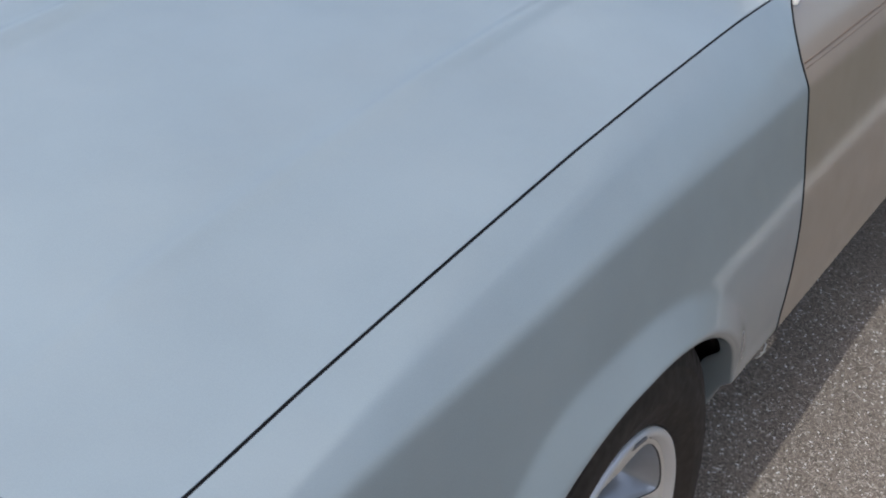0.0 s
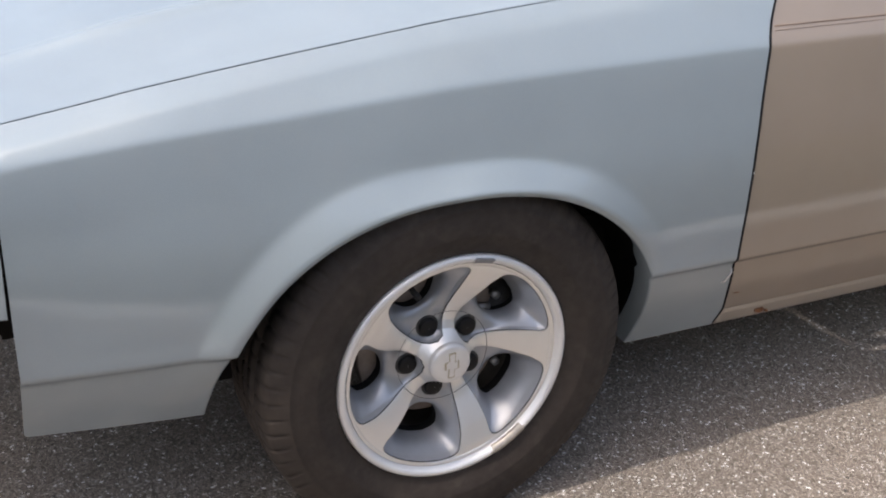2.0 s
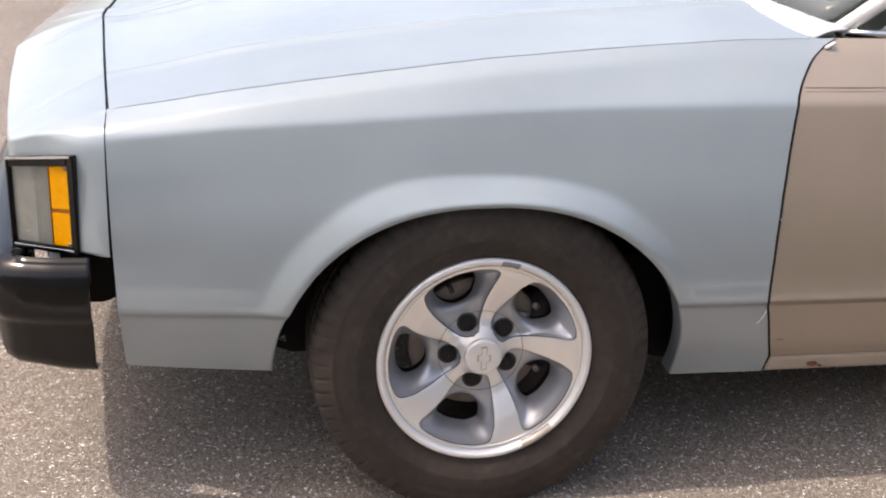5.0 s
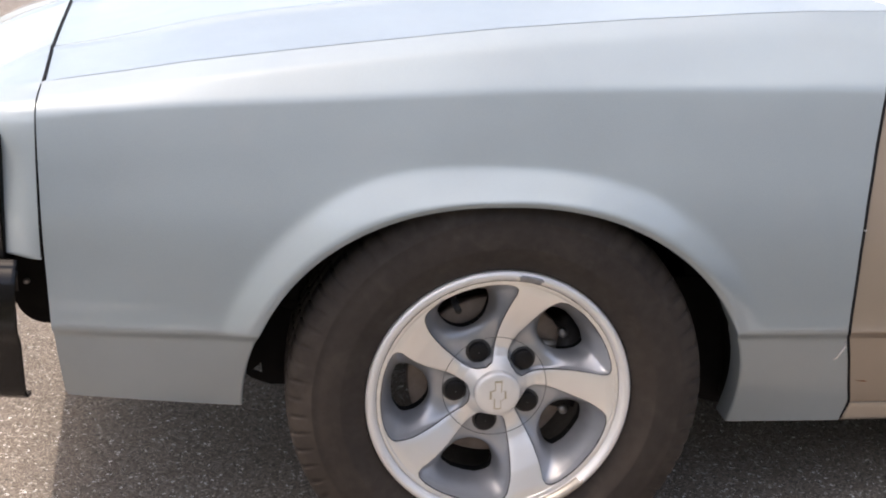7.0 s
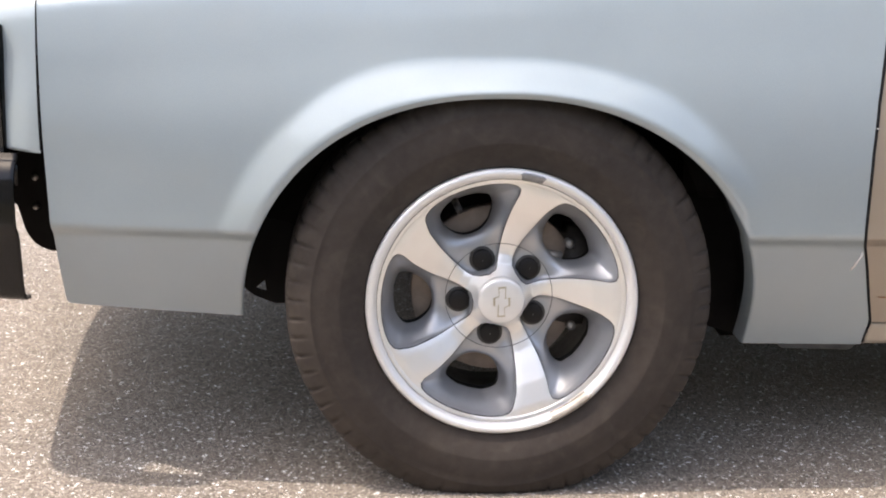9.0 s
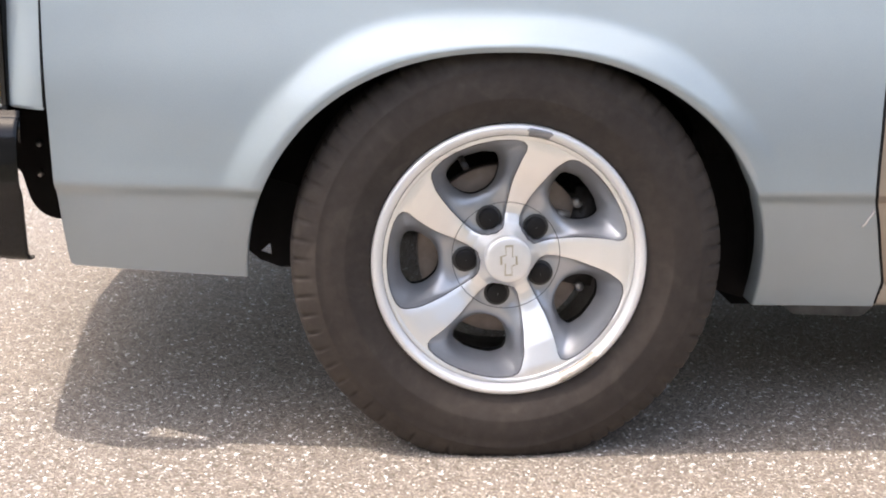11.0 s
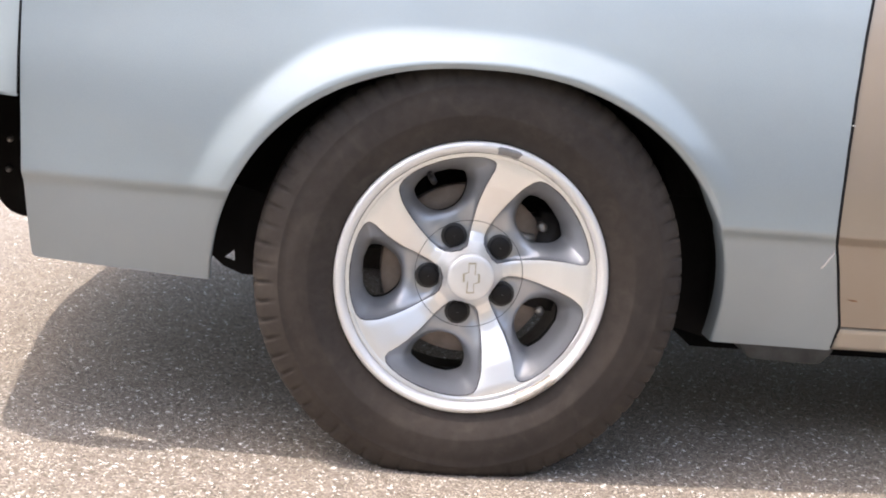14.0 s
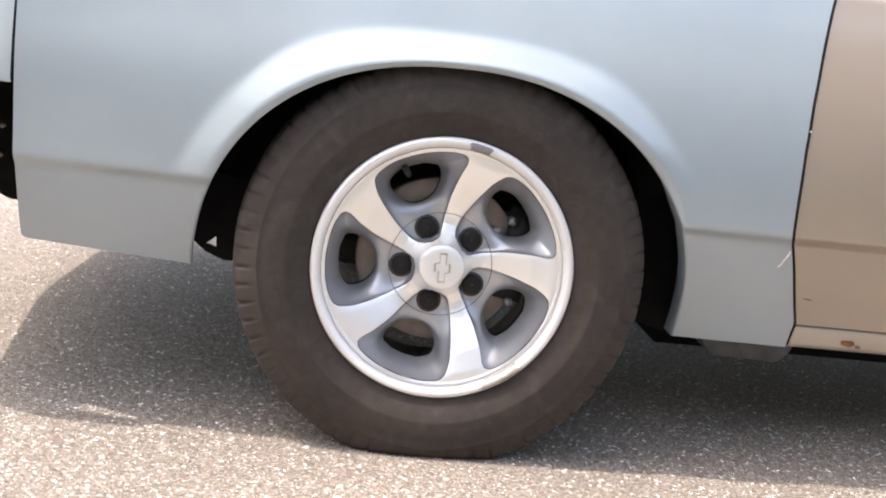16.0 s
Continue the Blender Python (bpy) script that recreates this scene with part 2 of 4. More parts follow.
def prism(name, outline, depth, m, material, parent=None, label="", bevel=0.0):
    """A flat outline (x, z) given a depth along y, with softened edges."""
    bm = bmesh.new()
    face = bm.faces.new([bm.verts.new((x, 0, z)) for x, z in outline])
    got = bmesh.ops.extrude_face_region(bm, geom=[face])
    bmesh.ops.translate(bm, vec=(0, depth, 0), verts=[v for v in got["geom"] if isinstance(v, bmesh.types.BMVert)])
    bmesh.ops.recalc_face_normals(bm, faces=bm.faces[:])
    if bevel:
        bmesh.ops.bevel(bm, geom=bm.edges[:], offset=bevel, segments=2, affect="EDGES")
    bm.transform(m)
    return from_bm(name, bm, material, parent, label)


def tube(name, pts, radius, material, parent=None, label="", n=10):
    """A round rod along a run of points."""
    pts = [Vector(p) for p in pts]
    rows = []
    for i, p in enumerate(pts):
        t = (pts[min(i + 1, len(pts) - 1)] - pts[max(i - 1, 0)]).normalized()
        u = t.cross(Vector((0.31, 0.2, 0.93))).normalized()
        v = t.cross(u)
        rows.append([p + radius * (math.cos(a) * u + math.sin(a) * v) for a in np.linspace(0, 2 * np.pi, n, endpoint=False)])
    g = np.array([[tuple(q) for q in r] for r in rows])
    faces = grid_faces(len(rows), n, False, True)
    faces += [tuple(range(n))[::-1], tuple(range((len(rows) - 1) * n, len(rows) * n))]
    return mesh_object(name, g.reshape(-1, 3), faces, material, parent, label)


def smooth01(a, b, v):
    t = np.clip((np.asarray(v, float) - a) / (b - a), 0, 1)
    return t * t * (3 - 2 * t)


def mirrored(ob, parent):
    """The same part on the car's other side, sharing its mesh."""
    made = {}
    for o in (ob, *ob.children_recursive):
        c = o.copy()
        scene.collection.objects.link(c)
        made[o] = c
        if o is ob:
            c.parent = parent
            c.matrix_basis = Matrix.Translation((0, 2 * MID_Y, 0)) @ Matrix.Diagonal((1, -1, 1, 1)) @ o.matrix_basis
        else:
            c.parent = made[o.parent]
    return made[ob]


# ---- the ground ----
def build_ground():
    bm = bmesh.new()
    bmesh.ops.create_grid(bm, x_segments=8, y_segments=8, size=1500)
    ground = from_bm("ground", bm, ASPHALT)
    tagged(ground, "weathered tan grey asphalt with pale chips", "ground", kind="structure")


build_ground()


def build_verge():
    """A flush concrete kerb beside the car and the rough grass behind it: both show only in the gloss of the doors."""
    xs = np.linspace(-14.0, 14.0, 400)
    rng = np.random.default_rng(3)
    a, b = rng.normal(0, 0.002, (2, len(xs)))
    g = np.array([[(x, KERB_FAR + q, 0.003) for x, q in zip(xs, a)], [(x, KERB_NEAR + q, 0.003) for x, q in zip(xs, b)]])
    kerb = sheet("kerb", g, plain("worn_concrete", (0.60, 0.58, 0.54), 0.85, 0.0, 0.2, 9.0, 300.0, 0.4), None, (0, 0, 1), "", 0.0025)
    tagged(kerb, "flush pale concrete kerb along the asphalt", "kerb", kind="structure")
    xs, ys = np.linspace(-14.0, 14.0, 281), np.linspace(-3.42, KERB_FAR - 0.004, 26)
    z = 0.008 + 0.02 * rng.random((len(ys), len(xs)))
    z[-1] = 0.002
    g = np.array([[(x, y, z[r, c]) for c, x in enumerate(xs)] for r, y in enumerate(ys)])
    verge = sheet("verge", g, plain("rough_grass", (0.115, 0.110, 0.078), 0.9, 0.0, 0.45, 14.0, 160.0, 0.6), None, (0, 0, 1), "", 0.0, smooth=False)
    tagged(verge, "rough dry grass behind the kerb", "grass", kind="structure")


KERB_NEAR, KERB_FAR = -0.76, -0.90
build_verge()


def build_wall():
    """A long plain unseen wall, added behind the viewer to dim low sky and reflections."""
    bm = bmesh.new()
    bmesh.ops.create_cube(bm, size=1.0, matrix=Matrix.Translation((0, -3.5, 1.2)) @ Matrix.Diagonal((60, 0.2, 2.4, 1)))
    wall = from_bm("wall_south", bm, plain("grey_wall", (0.34, 0.335, 0.32), 0.9, 0.0, 0.3, 1.5, 30.0, 0.3))
    tagged(wall, "plain grey wall added out of view to dim the low sky", "wall", kind="structure")


build_wall()

# ---- the car's body ----
MID_Y = 0.86
HUB_Z = 0.3235
car = tagged(new("car"), "silver blue car with gold door parked on asphalt", "car")
car.empty_display_size = 0.2

GAP_X = (-0.72, -0.6, -0.5, -0.4, -0.3, -0.2, -0.1, 0.0, 0.1, 0.2, 0.3, 0.4, 0.5, 0.7)
GAP_Z = (0.8080, 0.8261, 0.8431, 0.8570, 0.8703, 0.8827, 0.8950, 0.9070, 0.9160, 0.9250, 0.9323, 0.9397, 0.9460, 0.9510)
SIDE_Z = (0.15, 0.20, 0.223, 0.27, 0.32, 0.37, 0.405, 0.4195, 0.428, 0.4365, 0.47, 0.52, 0.58, 0.66, 0.74, 0.80, 0.85, 0.88, 0.905, 0.925, 0.937, 0.944)
SIDE_Y = (0.13, 0.116, 0.105, 0.082, 0.058, 0.036, 0.0225, 0.0175, 0.0085, 0.0, -0.001, -0.002, -0.001, 0.004, 0.018, 0.033, 0.050, 0.063, 0.079, 0.099, 0.118, 0.137)
_fine = np.linspace(0.15, 0.944, 400)
_prof = np.interp(_fine, SIDE_Z, SIDE_Y)
_kern = np.hanning(5) / np.hanning(5).sum()
_prof = np.convolve(np.pad(_prof, 2, mode="edge"), _kern, mode="valid")
_wide = np.hanning(75) / np.hanning(75).sum()
_even = np.convolve(np.pad(np.interp(_fine, SIDE_Z, SIDE_Y), 37, mode="reflect", reflect_type="odd"), _wide, mode="valid")
_mix = smooth01(0.45, 0.50, _fine) * (1 - smooth01(0.895, 0.925, _fine))
_prof = _prof * (1 - _mix) + _even * _mix
_prof[-12:] = np.interp(_fine[-12:], SIDE_Z, SIDE_Y)
# the side is nearly flat from the wheel's crown up to the lower shoulder crease
_flat = np.interp(_fine, (0.48, 0.54, 0.58, 0.62, 0.66, 0.70, 0.74, 0.80, 0.845, 0.88), (-0.0009, -0.0015, -0.0002, 0.0028, 0.0080, 0.0158, 0.0250, 0.0382, 0.0498, 0.0590))
_soft = np.hanning(31) / np.hanning(31).sum()
_flat = np.convolve(np.pad(_flat, 15, mode="edge"), _soft, mode="valid")
_take = smooth01(0.52, 0.58, _fine) * (1 - smooth01(0.855, 0.875, _fine))
_prof = _prof * (1 - _take) + _flat * _take


def gap_z(x):
    return np.interp(x, GAP_X, GAP_Z)


def arch_point(f, cx=0.0):
    """A point (x, z) of the arch's edge: f from 0, front bottom, to 1, rear bottom."""
    a = math.radians(178.0 - f * 182.0)
    c, s = math.cos(a), math.sin(a)
    n = 2.35 if c < 0 else 2.12
    if s < 0:
        return cx + 0.437, 0.25 + 0.409 * s
    x = math.copysign(abs(c) ** (2 / n), c)
    return cx + 0.007 + 0.43 * x, 0.25 + 0.409 * s ** (2 / n)


def side_y(x, z, cx=0.0, reach=None, flare=0.078):
    """How far the body side stands back from the plane y = 0."""
    x, z = np.asarray(x, float), np.asarray(z, float)
    top = gap_z(x)
    zz = np.where(z > 0.5, 0.5 + (z - 0.5) * 0.444 / (top - 0.5), z)
    y = np.interp(zz, _fine, _prof)
    # two soft creases run along the shoulder, with flat facets between them
    low = np.interp(x, (-0.72, -0.3, 0.0, 0.42, 0.7), (0.898, 0.868, 0.857, 0.840, 0.836))
    y_low = 0.0382 + 0.245 * (low - 0.80)
    y_high, y_top = y_low + 0.76 * (0.921 - low), 0.137
    facet = y_low + (zz - low) * (y_high - y_low) / (0.921 - low)
    crest = y_high + (zz - 0.921) * (y_top - y_high) / 0.023
    side = y_low - 0.245 * (low - zz)
    lower = 0.0018 * np.logaddexp(side / 0.0018, facet / 0.0018)
    flat = 0.0030 * np.logaddexp(lower / 0.0030, crest / 0.0030)
    up = smooth01(0.78, 0.83, zz)
    y = y * (1 - up) + flat * up
    front = 0.046 * np.clip(-x / 0.715, 0, 1.2) ** 2
    y = y + front * (1 - smooth01(0.50, 0.944, zz))
    if reach is not None:
        d = reach
        # the flare: a tilted band that stops short of the arch, then a narrow upright edge
        inner = 0.0015 * np.logaddexp(d / 0.0015, 0.0115 / 0.0015)
        swell = 0.0032 * np.log1p(np.exp(np.clip((flare - inner) / 0.0032, -30, 30)))
        fade = np.where(x < cx, smooth01(0.36, 0.50, z), smooth01(0.43, 0.57, z))
        y = y + 0.004 * np.clip(1 - d / 0.005, 0, 1) ** 1.5 * smooth01(0.42, 0.55, z) - 0.36 * swell * fade
    return y


def arch_panel(name, cx, outer, corners, material, parent, label=""):
    """A body side panel round a wheel arch. outer: runs of points (x, z) from front bottom round the top to rear bottom."""
    counts = corners
    pts = []
    for run, n in zip(outer, counts):
        run = np.array(run, float)
        seg = np.r_[0, np.cumsum(np.hypot(*np.diff(run, axis=0).T))]
        s = np.linspace(0, seg[-1], n + 1)[:-1]
        pts += [(np.interp(v, seg, run[:, 0]), np.interp(v, seg, run[:, 1])) for v in s]
    pts.append(tuple(outer[-1][-1]))
    total = len(pts)
    stops = np.r_[0, np.cumsum(counts)]
    turn = np.interp(np.arange(total), stops, (0.0, 0.22, 0.56, 1.0))
    aim = np.interp(np.arange(total), stops, (0.0, 0.22, 0.43, 1.0))
    vs = np.r_[np.linspace(0, 0.05, 8), np.linspace(0.05, 0.6, 34)[1:], np.linspace(0.6, 1.0, 56)[1:]]
    grid = []
    for v in vs:
        row = []
        for f, late, (bx, bz) in zip(turn, aim, pts):
            # the lines start square to the arch and swing round to reach the upper rear corner without folding
            ax, az = arch_point(f, cx)
            sx, sz = arch_point(f + (late - f) * float(smooth01(0.30, 0.85, v)), cx)
            x, z = sx + (bx - sx) * v, sz + (bz - sz) * v
            far = v * math.hypot(bx - ax, bz - az)
            wide = float(np.interp(ax - cx, (-0.43, -0.35, -0.2, -0.02, 0.1, 0.25, 0.37, 0.44), (0.050, 0.057, 0.067, 0.079, 0.077, 0.058, 0.043, 0.036)))
            row.append((x, float(side_y(x, z, cx, far, wide)), z))
        grid.append(row)
    grid = np.array(grid)
    # the rolled lip of the arch
    inner = grid[0].copy()
    ctr = np.array([cx + 0.007, 0, 0.27])
    inward = ctr - inner
    inward[:, 1] = 0
    inward /= np.linalg.norm(inward, axis=1)[:, None]
    # behind the wheel the edge turns into a deep flange
    deep = np.stack([0 * turn, 0.022 + 0.030 * smooth01(0.76, 0.82, turn), 0 * turn], -1)
    rows = [inner + inward * 0.0040 + deep, inner + inward * 0.0050 + (0, 0.005, 0), inner + inward * 0.0040 + (0, 0.0008, 0)]
    return sheet(name, np.concatenate([np.array(rows), grid]), material, parent, (0, -1, 0.2), label, 0.003, rim=False)


DOOR_Z = (0.219, 0.27, 0.32, 0.37, 0.40, 0.42, 0.43, 0.44, 0.50, 0.58, 0.66, 0.74, 0.766, 0.81, 0.85, 0.872, 0.889, 0.903, 0.916, 0.926, 0.936, 0.944, 0.951)
DOOR_X = (0.648, 0.647, 0.628, 0.6105, 0.600, 0.5925, 0.5875, 0.584, 0.582, 0.581, 0.584, 0.592, 0.595, 0.601, 0.608, 0.618, 0.629, 0.639, 0.650, 0.663, 0.678, 0.695, 0.711)


def build_fender():
    front = [(-0.698, 0.2872), (-0.7030, 0.2882), (-0.7058, 0.2925), (-0.7066, 0.300), (-0.713, 0.551), (-0.717, 0.80), (-0.717, float(gap_z(-0.717)))]
    xs = np.linspace(-0.717, 0.709, 60)
    top = [(x, float(gap_z(x))) for x in xs]
    rear = [(0.709, 0.951)] + [(x - 0.0022, z) for x, z in zip(DOOR_X[::-1], DOOR_Z[::-1])]
    return arch_panel("fender", 0.0, [front, top, rear], (80, 90, 120), SILVER, car, "silver blue front fender with flared wheel arch")


fender = build_fender()
mirrored(fender, car)


def crown(x, y):
    """Height of the bonnet over its edge line: a sloping border, a crease, a flatter field and a raised middle."""
    t = np.minimum(y, 2 * MID_Y - y)

    def bend(at, soft):
        return soft * np.logaddexp(0, (t - at) / soft)

    crease = 0.338 + 0.012 * np.clip((np.asarray(x) + 0.74) / 0.7, 0, 1)
    rise = 0.150 * bend(0.143, 0.002) - 0.098 * bend(crease, 0.0035) - 0.025 * bend(0.55, 0.05)
    ridge = 0.0045 * smooth01(0.770, 0.800, t) + 0.0046 * np.exp(-(((t - crease) / 0.014) ** 2)) + 0.0050 * np.exp(-(((t - 0.806) / 0.014) ** 2))
    return rise + ridge


def front_gap_x(y):
    """The line where the bonnet meets the nose panel."""
    s = np.clip(1 - np.abs(y - MID_Y) / (MID_Y - 0.12), 0, 1)
    return -0.716 - 0.062 * s**0.9


def rear_gap_x(y):
    s = np.clip(1 - np.abs(y - MID_Y) / (MID_Y - 0.14), 0, 1)
    return 0.672 - 0.16 * s**0.6


def build_bonnet():
    ys = MID_Y + (MID_Y - 0.1413) * np.sin(np.linspace(-1, 1, 281) * np.pi / 2 * 0.999)
    grid = []
    for u in np.linspace(0, 1, 70):
        x = front_gap_x(ys) + 0.002 + (rear_gap_x(ys) - front_gap_x(ys) - 0.002) * u
        z = gap_z(x) + crown(x, ys) * (0.55 + 0.45 * smooth01(0, 0.25, u))
        z = z - 0.003 * np.exp(-u / 0.004)
        grid.append(np.stack([x, ys, z], -1))
    return sheet("hood", np.array(grid), SILVER, car, (0, 0, 1), "silver blue hood with raised crease lines", 0.003, rim=False)


build_bonnet()

def shade_strip(name, pts, wide, label):
    """A black strip lying in the bottom of a panel gap, in place of its shade."""
    up = np.array([np.asarray(p, float) + w for w in wide for p in pts]).reshape(2, len(pts), 3)
    return sheet(name, up, GAP_SHADE, car, None, label, 0.002)


xs = np.linspace(-0.715, 0.69, 160)
hood_seal = shade_strip("hood_seal", [(x, 0.1391, float(gap_z(x)) - 0.0022) for x in xs], ((0, -0.0022, 0.0008), (0, 0.0022, 0.0008)), "black strip for the shade in the hood gap")
mirrored(hood_seal, car)
ys = np.linspace(0.152, 2 * MID_Y - 0.152, 60)
shade_strip("nose_seal", [(float(front_gap_x(y)) + 0.002, y, float(gap_z(-0.717)) + 0.55 * float(crown(-0.74, y)) - 0.004) for y in ys], ((-0.003, 0, 0), (0.003, 0, 0.001)), "black strip for the shade between hood and nose")
zs = np.linspace(0.225, 0.949, 120)
door_seal = shade_strip("door_seal", [(float(np.interp(z, DOOR_Z, DOOR_X)), float(side_y(np.interp(z, DOOR_Z, DOOR_X), z)) + 0.0010, z) for z in zs], ((-0.0026, 0, 0), (0.0020, 0, 0)), "black strip for the shade in the door gap")
mirrored(door_seal, car)
nose_side = shade_strip("nose_side_seal", [(-0.7180, float(side_y(-0.717, z)) + 0.0012, z) for z in np.linspace(0.556, float(gap_z(-0.717)) - 0.003, 60)], ((-0.0006, 0, 0), (0.0005, 0, 0)), "black strip for the shade ahead of the fender")
mirrored(nose_side, car)

# plan of the nose from the fender round the corner to the middle: x, y, height of the side's top edge
NOSE = ((-0.7183, 0.0519, 0.7925), (-0.745, 0.0545, 0.7885), (-0.770, 0.0605, 0.784), (-0.80, 0.081, 0.778), (-0.84, 0.114, 0.769), (-0.876, 0.136, 0.756), (-0.893, 0.147, 0.748), (-0.901, 0.160, 0.743), (-0.909, 0.20, 0.741), (-0.930, 0.35, 0.746), (-0.958, 0.60, 0.752), (-0.980, 0.86, 0.755))


def build_nose():
    top = float(gap_z(-0.717))
    crest = 0.5 + (0.921 - 0.5) * (top - 0.5) / 0.444
    plan = np.array(NOSE)
    seg = np.r_[0, np.cumsum(np.hypot(*np.diff(plan[:, :2], axis=0).T))]
    s = np.linspace(0, seg[-1], 90)
    half = np.stack([np.interp(s, seg, plan[:, k]) for k in range(3)], -1)
    k = np.hanning(7) / np.hanning(7).sum()
    keep = smooth01(0, 8, np.arange(len(half)))
    for c in range(3):
        soft = np.convolve(np.pad(half[:, c], 3, mode="edge"), k, mode="valid")
        half[:, c] = half[:, c] * (1 - keep) + soft * keep
    side = np.clip(s / seg[-1], 0, 1)
    cols = []
    for (x, y, ze), f in zip(half, side):
        # where this column meets the bonnet line
        gy = 0.133 + (MID_Y - 0.133) * smooth01(0.0, 1.0, f) ** 0.8
        gx = float(front_gap_x(gy)) + 0.0003
        gz = float(gap_z(-0.717)) + float(crown(-0.74, max(gy, 0.143))) * 0.55
        low = 0.552
        arc = f * seg[-1]
        w = float(smooth01(0.0, 0.16, arc))
        lean = 0.012 * max(0.0, 1 - arc / 0.17)
        zs = np.r_[low, low + 0.004, low + (ze - low) * np.r_[np.linspace(0.03, 0.93, 12), 0.965, 0.985]]
        col = []
        for i, z in enumerate(zs):
            yf = y + float(side_y(-0.717, low + (z - low) * (crest - low) / (ze - low))) - 0.052
            yn = y + (0.004 + lean) * max(0.0, (z - low) / (ze - low)) ** 1.4 + (0.006 if i == 0 else 0.0)
            ws = float(smooth01(0.0, 0.055 + 0.105 * float(smooth01(0.70, 0.775, z)), arc))
            col.append((x + (0.004 if i == 0 else 0.0) * ws, yf * (1 - ws) + yn * ws, z))
        start = Vector((x, y + 0.004 + lean, ze))
        end = Vector((gx, gy, gz))
        for t in np.r_[0.012, 0.03, np.linspace(0.06, 1.0, 22)]:
            p = start.lerp(end, t)
            bulge = (1 - (1 - t) ** 2.1) - t
            p.z += bulge * 0.35 * (gz - ze) + 0.005 * math.sin(math.pi * t) * (1 - t)
            rise = 1 - (1 - t) ** 1.6
            zf, zm = ze + (top - 0.0005 - ze) * rise, crest + (top - 0.0005 - crest) * rise
            pf = Vector((x + (gx - x) * t**1.5, y + (float(side_y(-0.717, zm)) - 0.052) * (1 - t) + (gy - y) * t, zf))
            if t == 1.0:
                pf = Vector((gx, 0.133 + (gy - 0.133) * w, top))
            col.append(tuple(pf.lerp(p, w)))
        cols.append(col)
    g = np.array(cols)
    other = g[::-1].copy()
    other[..., 1] = 2 * MID_Y - other[..., 1]
    g = np.concatenate([g, other[1:]])
    return sheet("header_panel", g, SILVER, car, (-1, 0, 0.3), "silver blue nose panel above the bumper", 0.003, rim=False)


build_nose()


# ---- corner lamp ----
LAMP_A, LAMP_B = Vector((-0.768, 0.072, 0)), Vector((-0.903, 0.149, 0))
LAMP_D = (LAMP_B - LAMP_A).normalized()
LAMP_N = Vector((LAMP_D.y, -LAMP_D.x, 0)) * (1 if LAMP_D.x < 0 else -1)
if LAMP_N.y > 0:
    LAMP_N = -LAMP_N


def lamp_point(a, z, out):
    """A point of the lamp: a metres forward from its rear edge, height z, out metres from the body."""
    drop = -(0.006 + 0.019 * (z - 0.55) / 0.19) * a / 0.151
    p = LAMP_A + LAMP_D * a + LAMP_N * out
    return (p.x, p.y, z + drop)


def lamp_box(name, a0, a1, z0, z1, o0, o1, material, parent, label="", bevel=0.002):
    bm = bmesh.new()
    vs = [bm.verts.new(lamp_point(a, z, o)) for o in (o0, o1) for z in (z0, z1) for a in (a0, a1)]
    for q in ((0, 1, 3, 2), (4, 6, 7, 5), (0, 2, 6, 4), (1, 5, 7, 3), (2, 3, 7, 6), (0, 4, 5, 1)):
        bm.faces.new([vs[i] for i in q])
    bmesh.ops.recalc_face_normals(bm, faces=bm.faces[:])
    if bevel:
        bmesh.ops.bevel(bm, geom=bm.edges[:], offset=bevel, segments=2, affect="EDGES")
    return from_bm(name, bm, material, parent, label, False)


TAB = plain("pale_plastic", (0.68, 0.67, 0.65), 0.5)


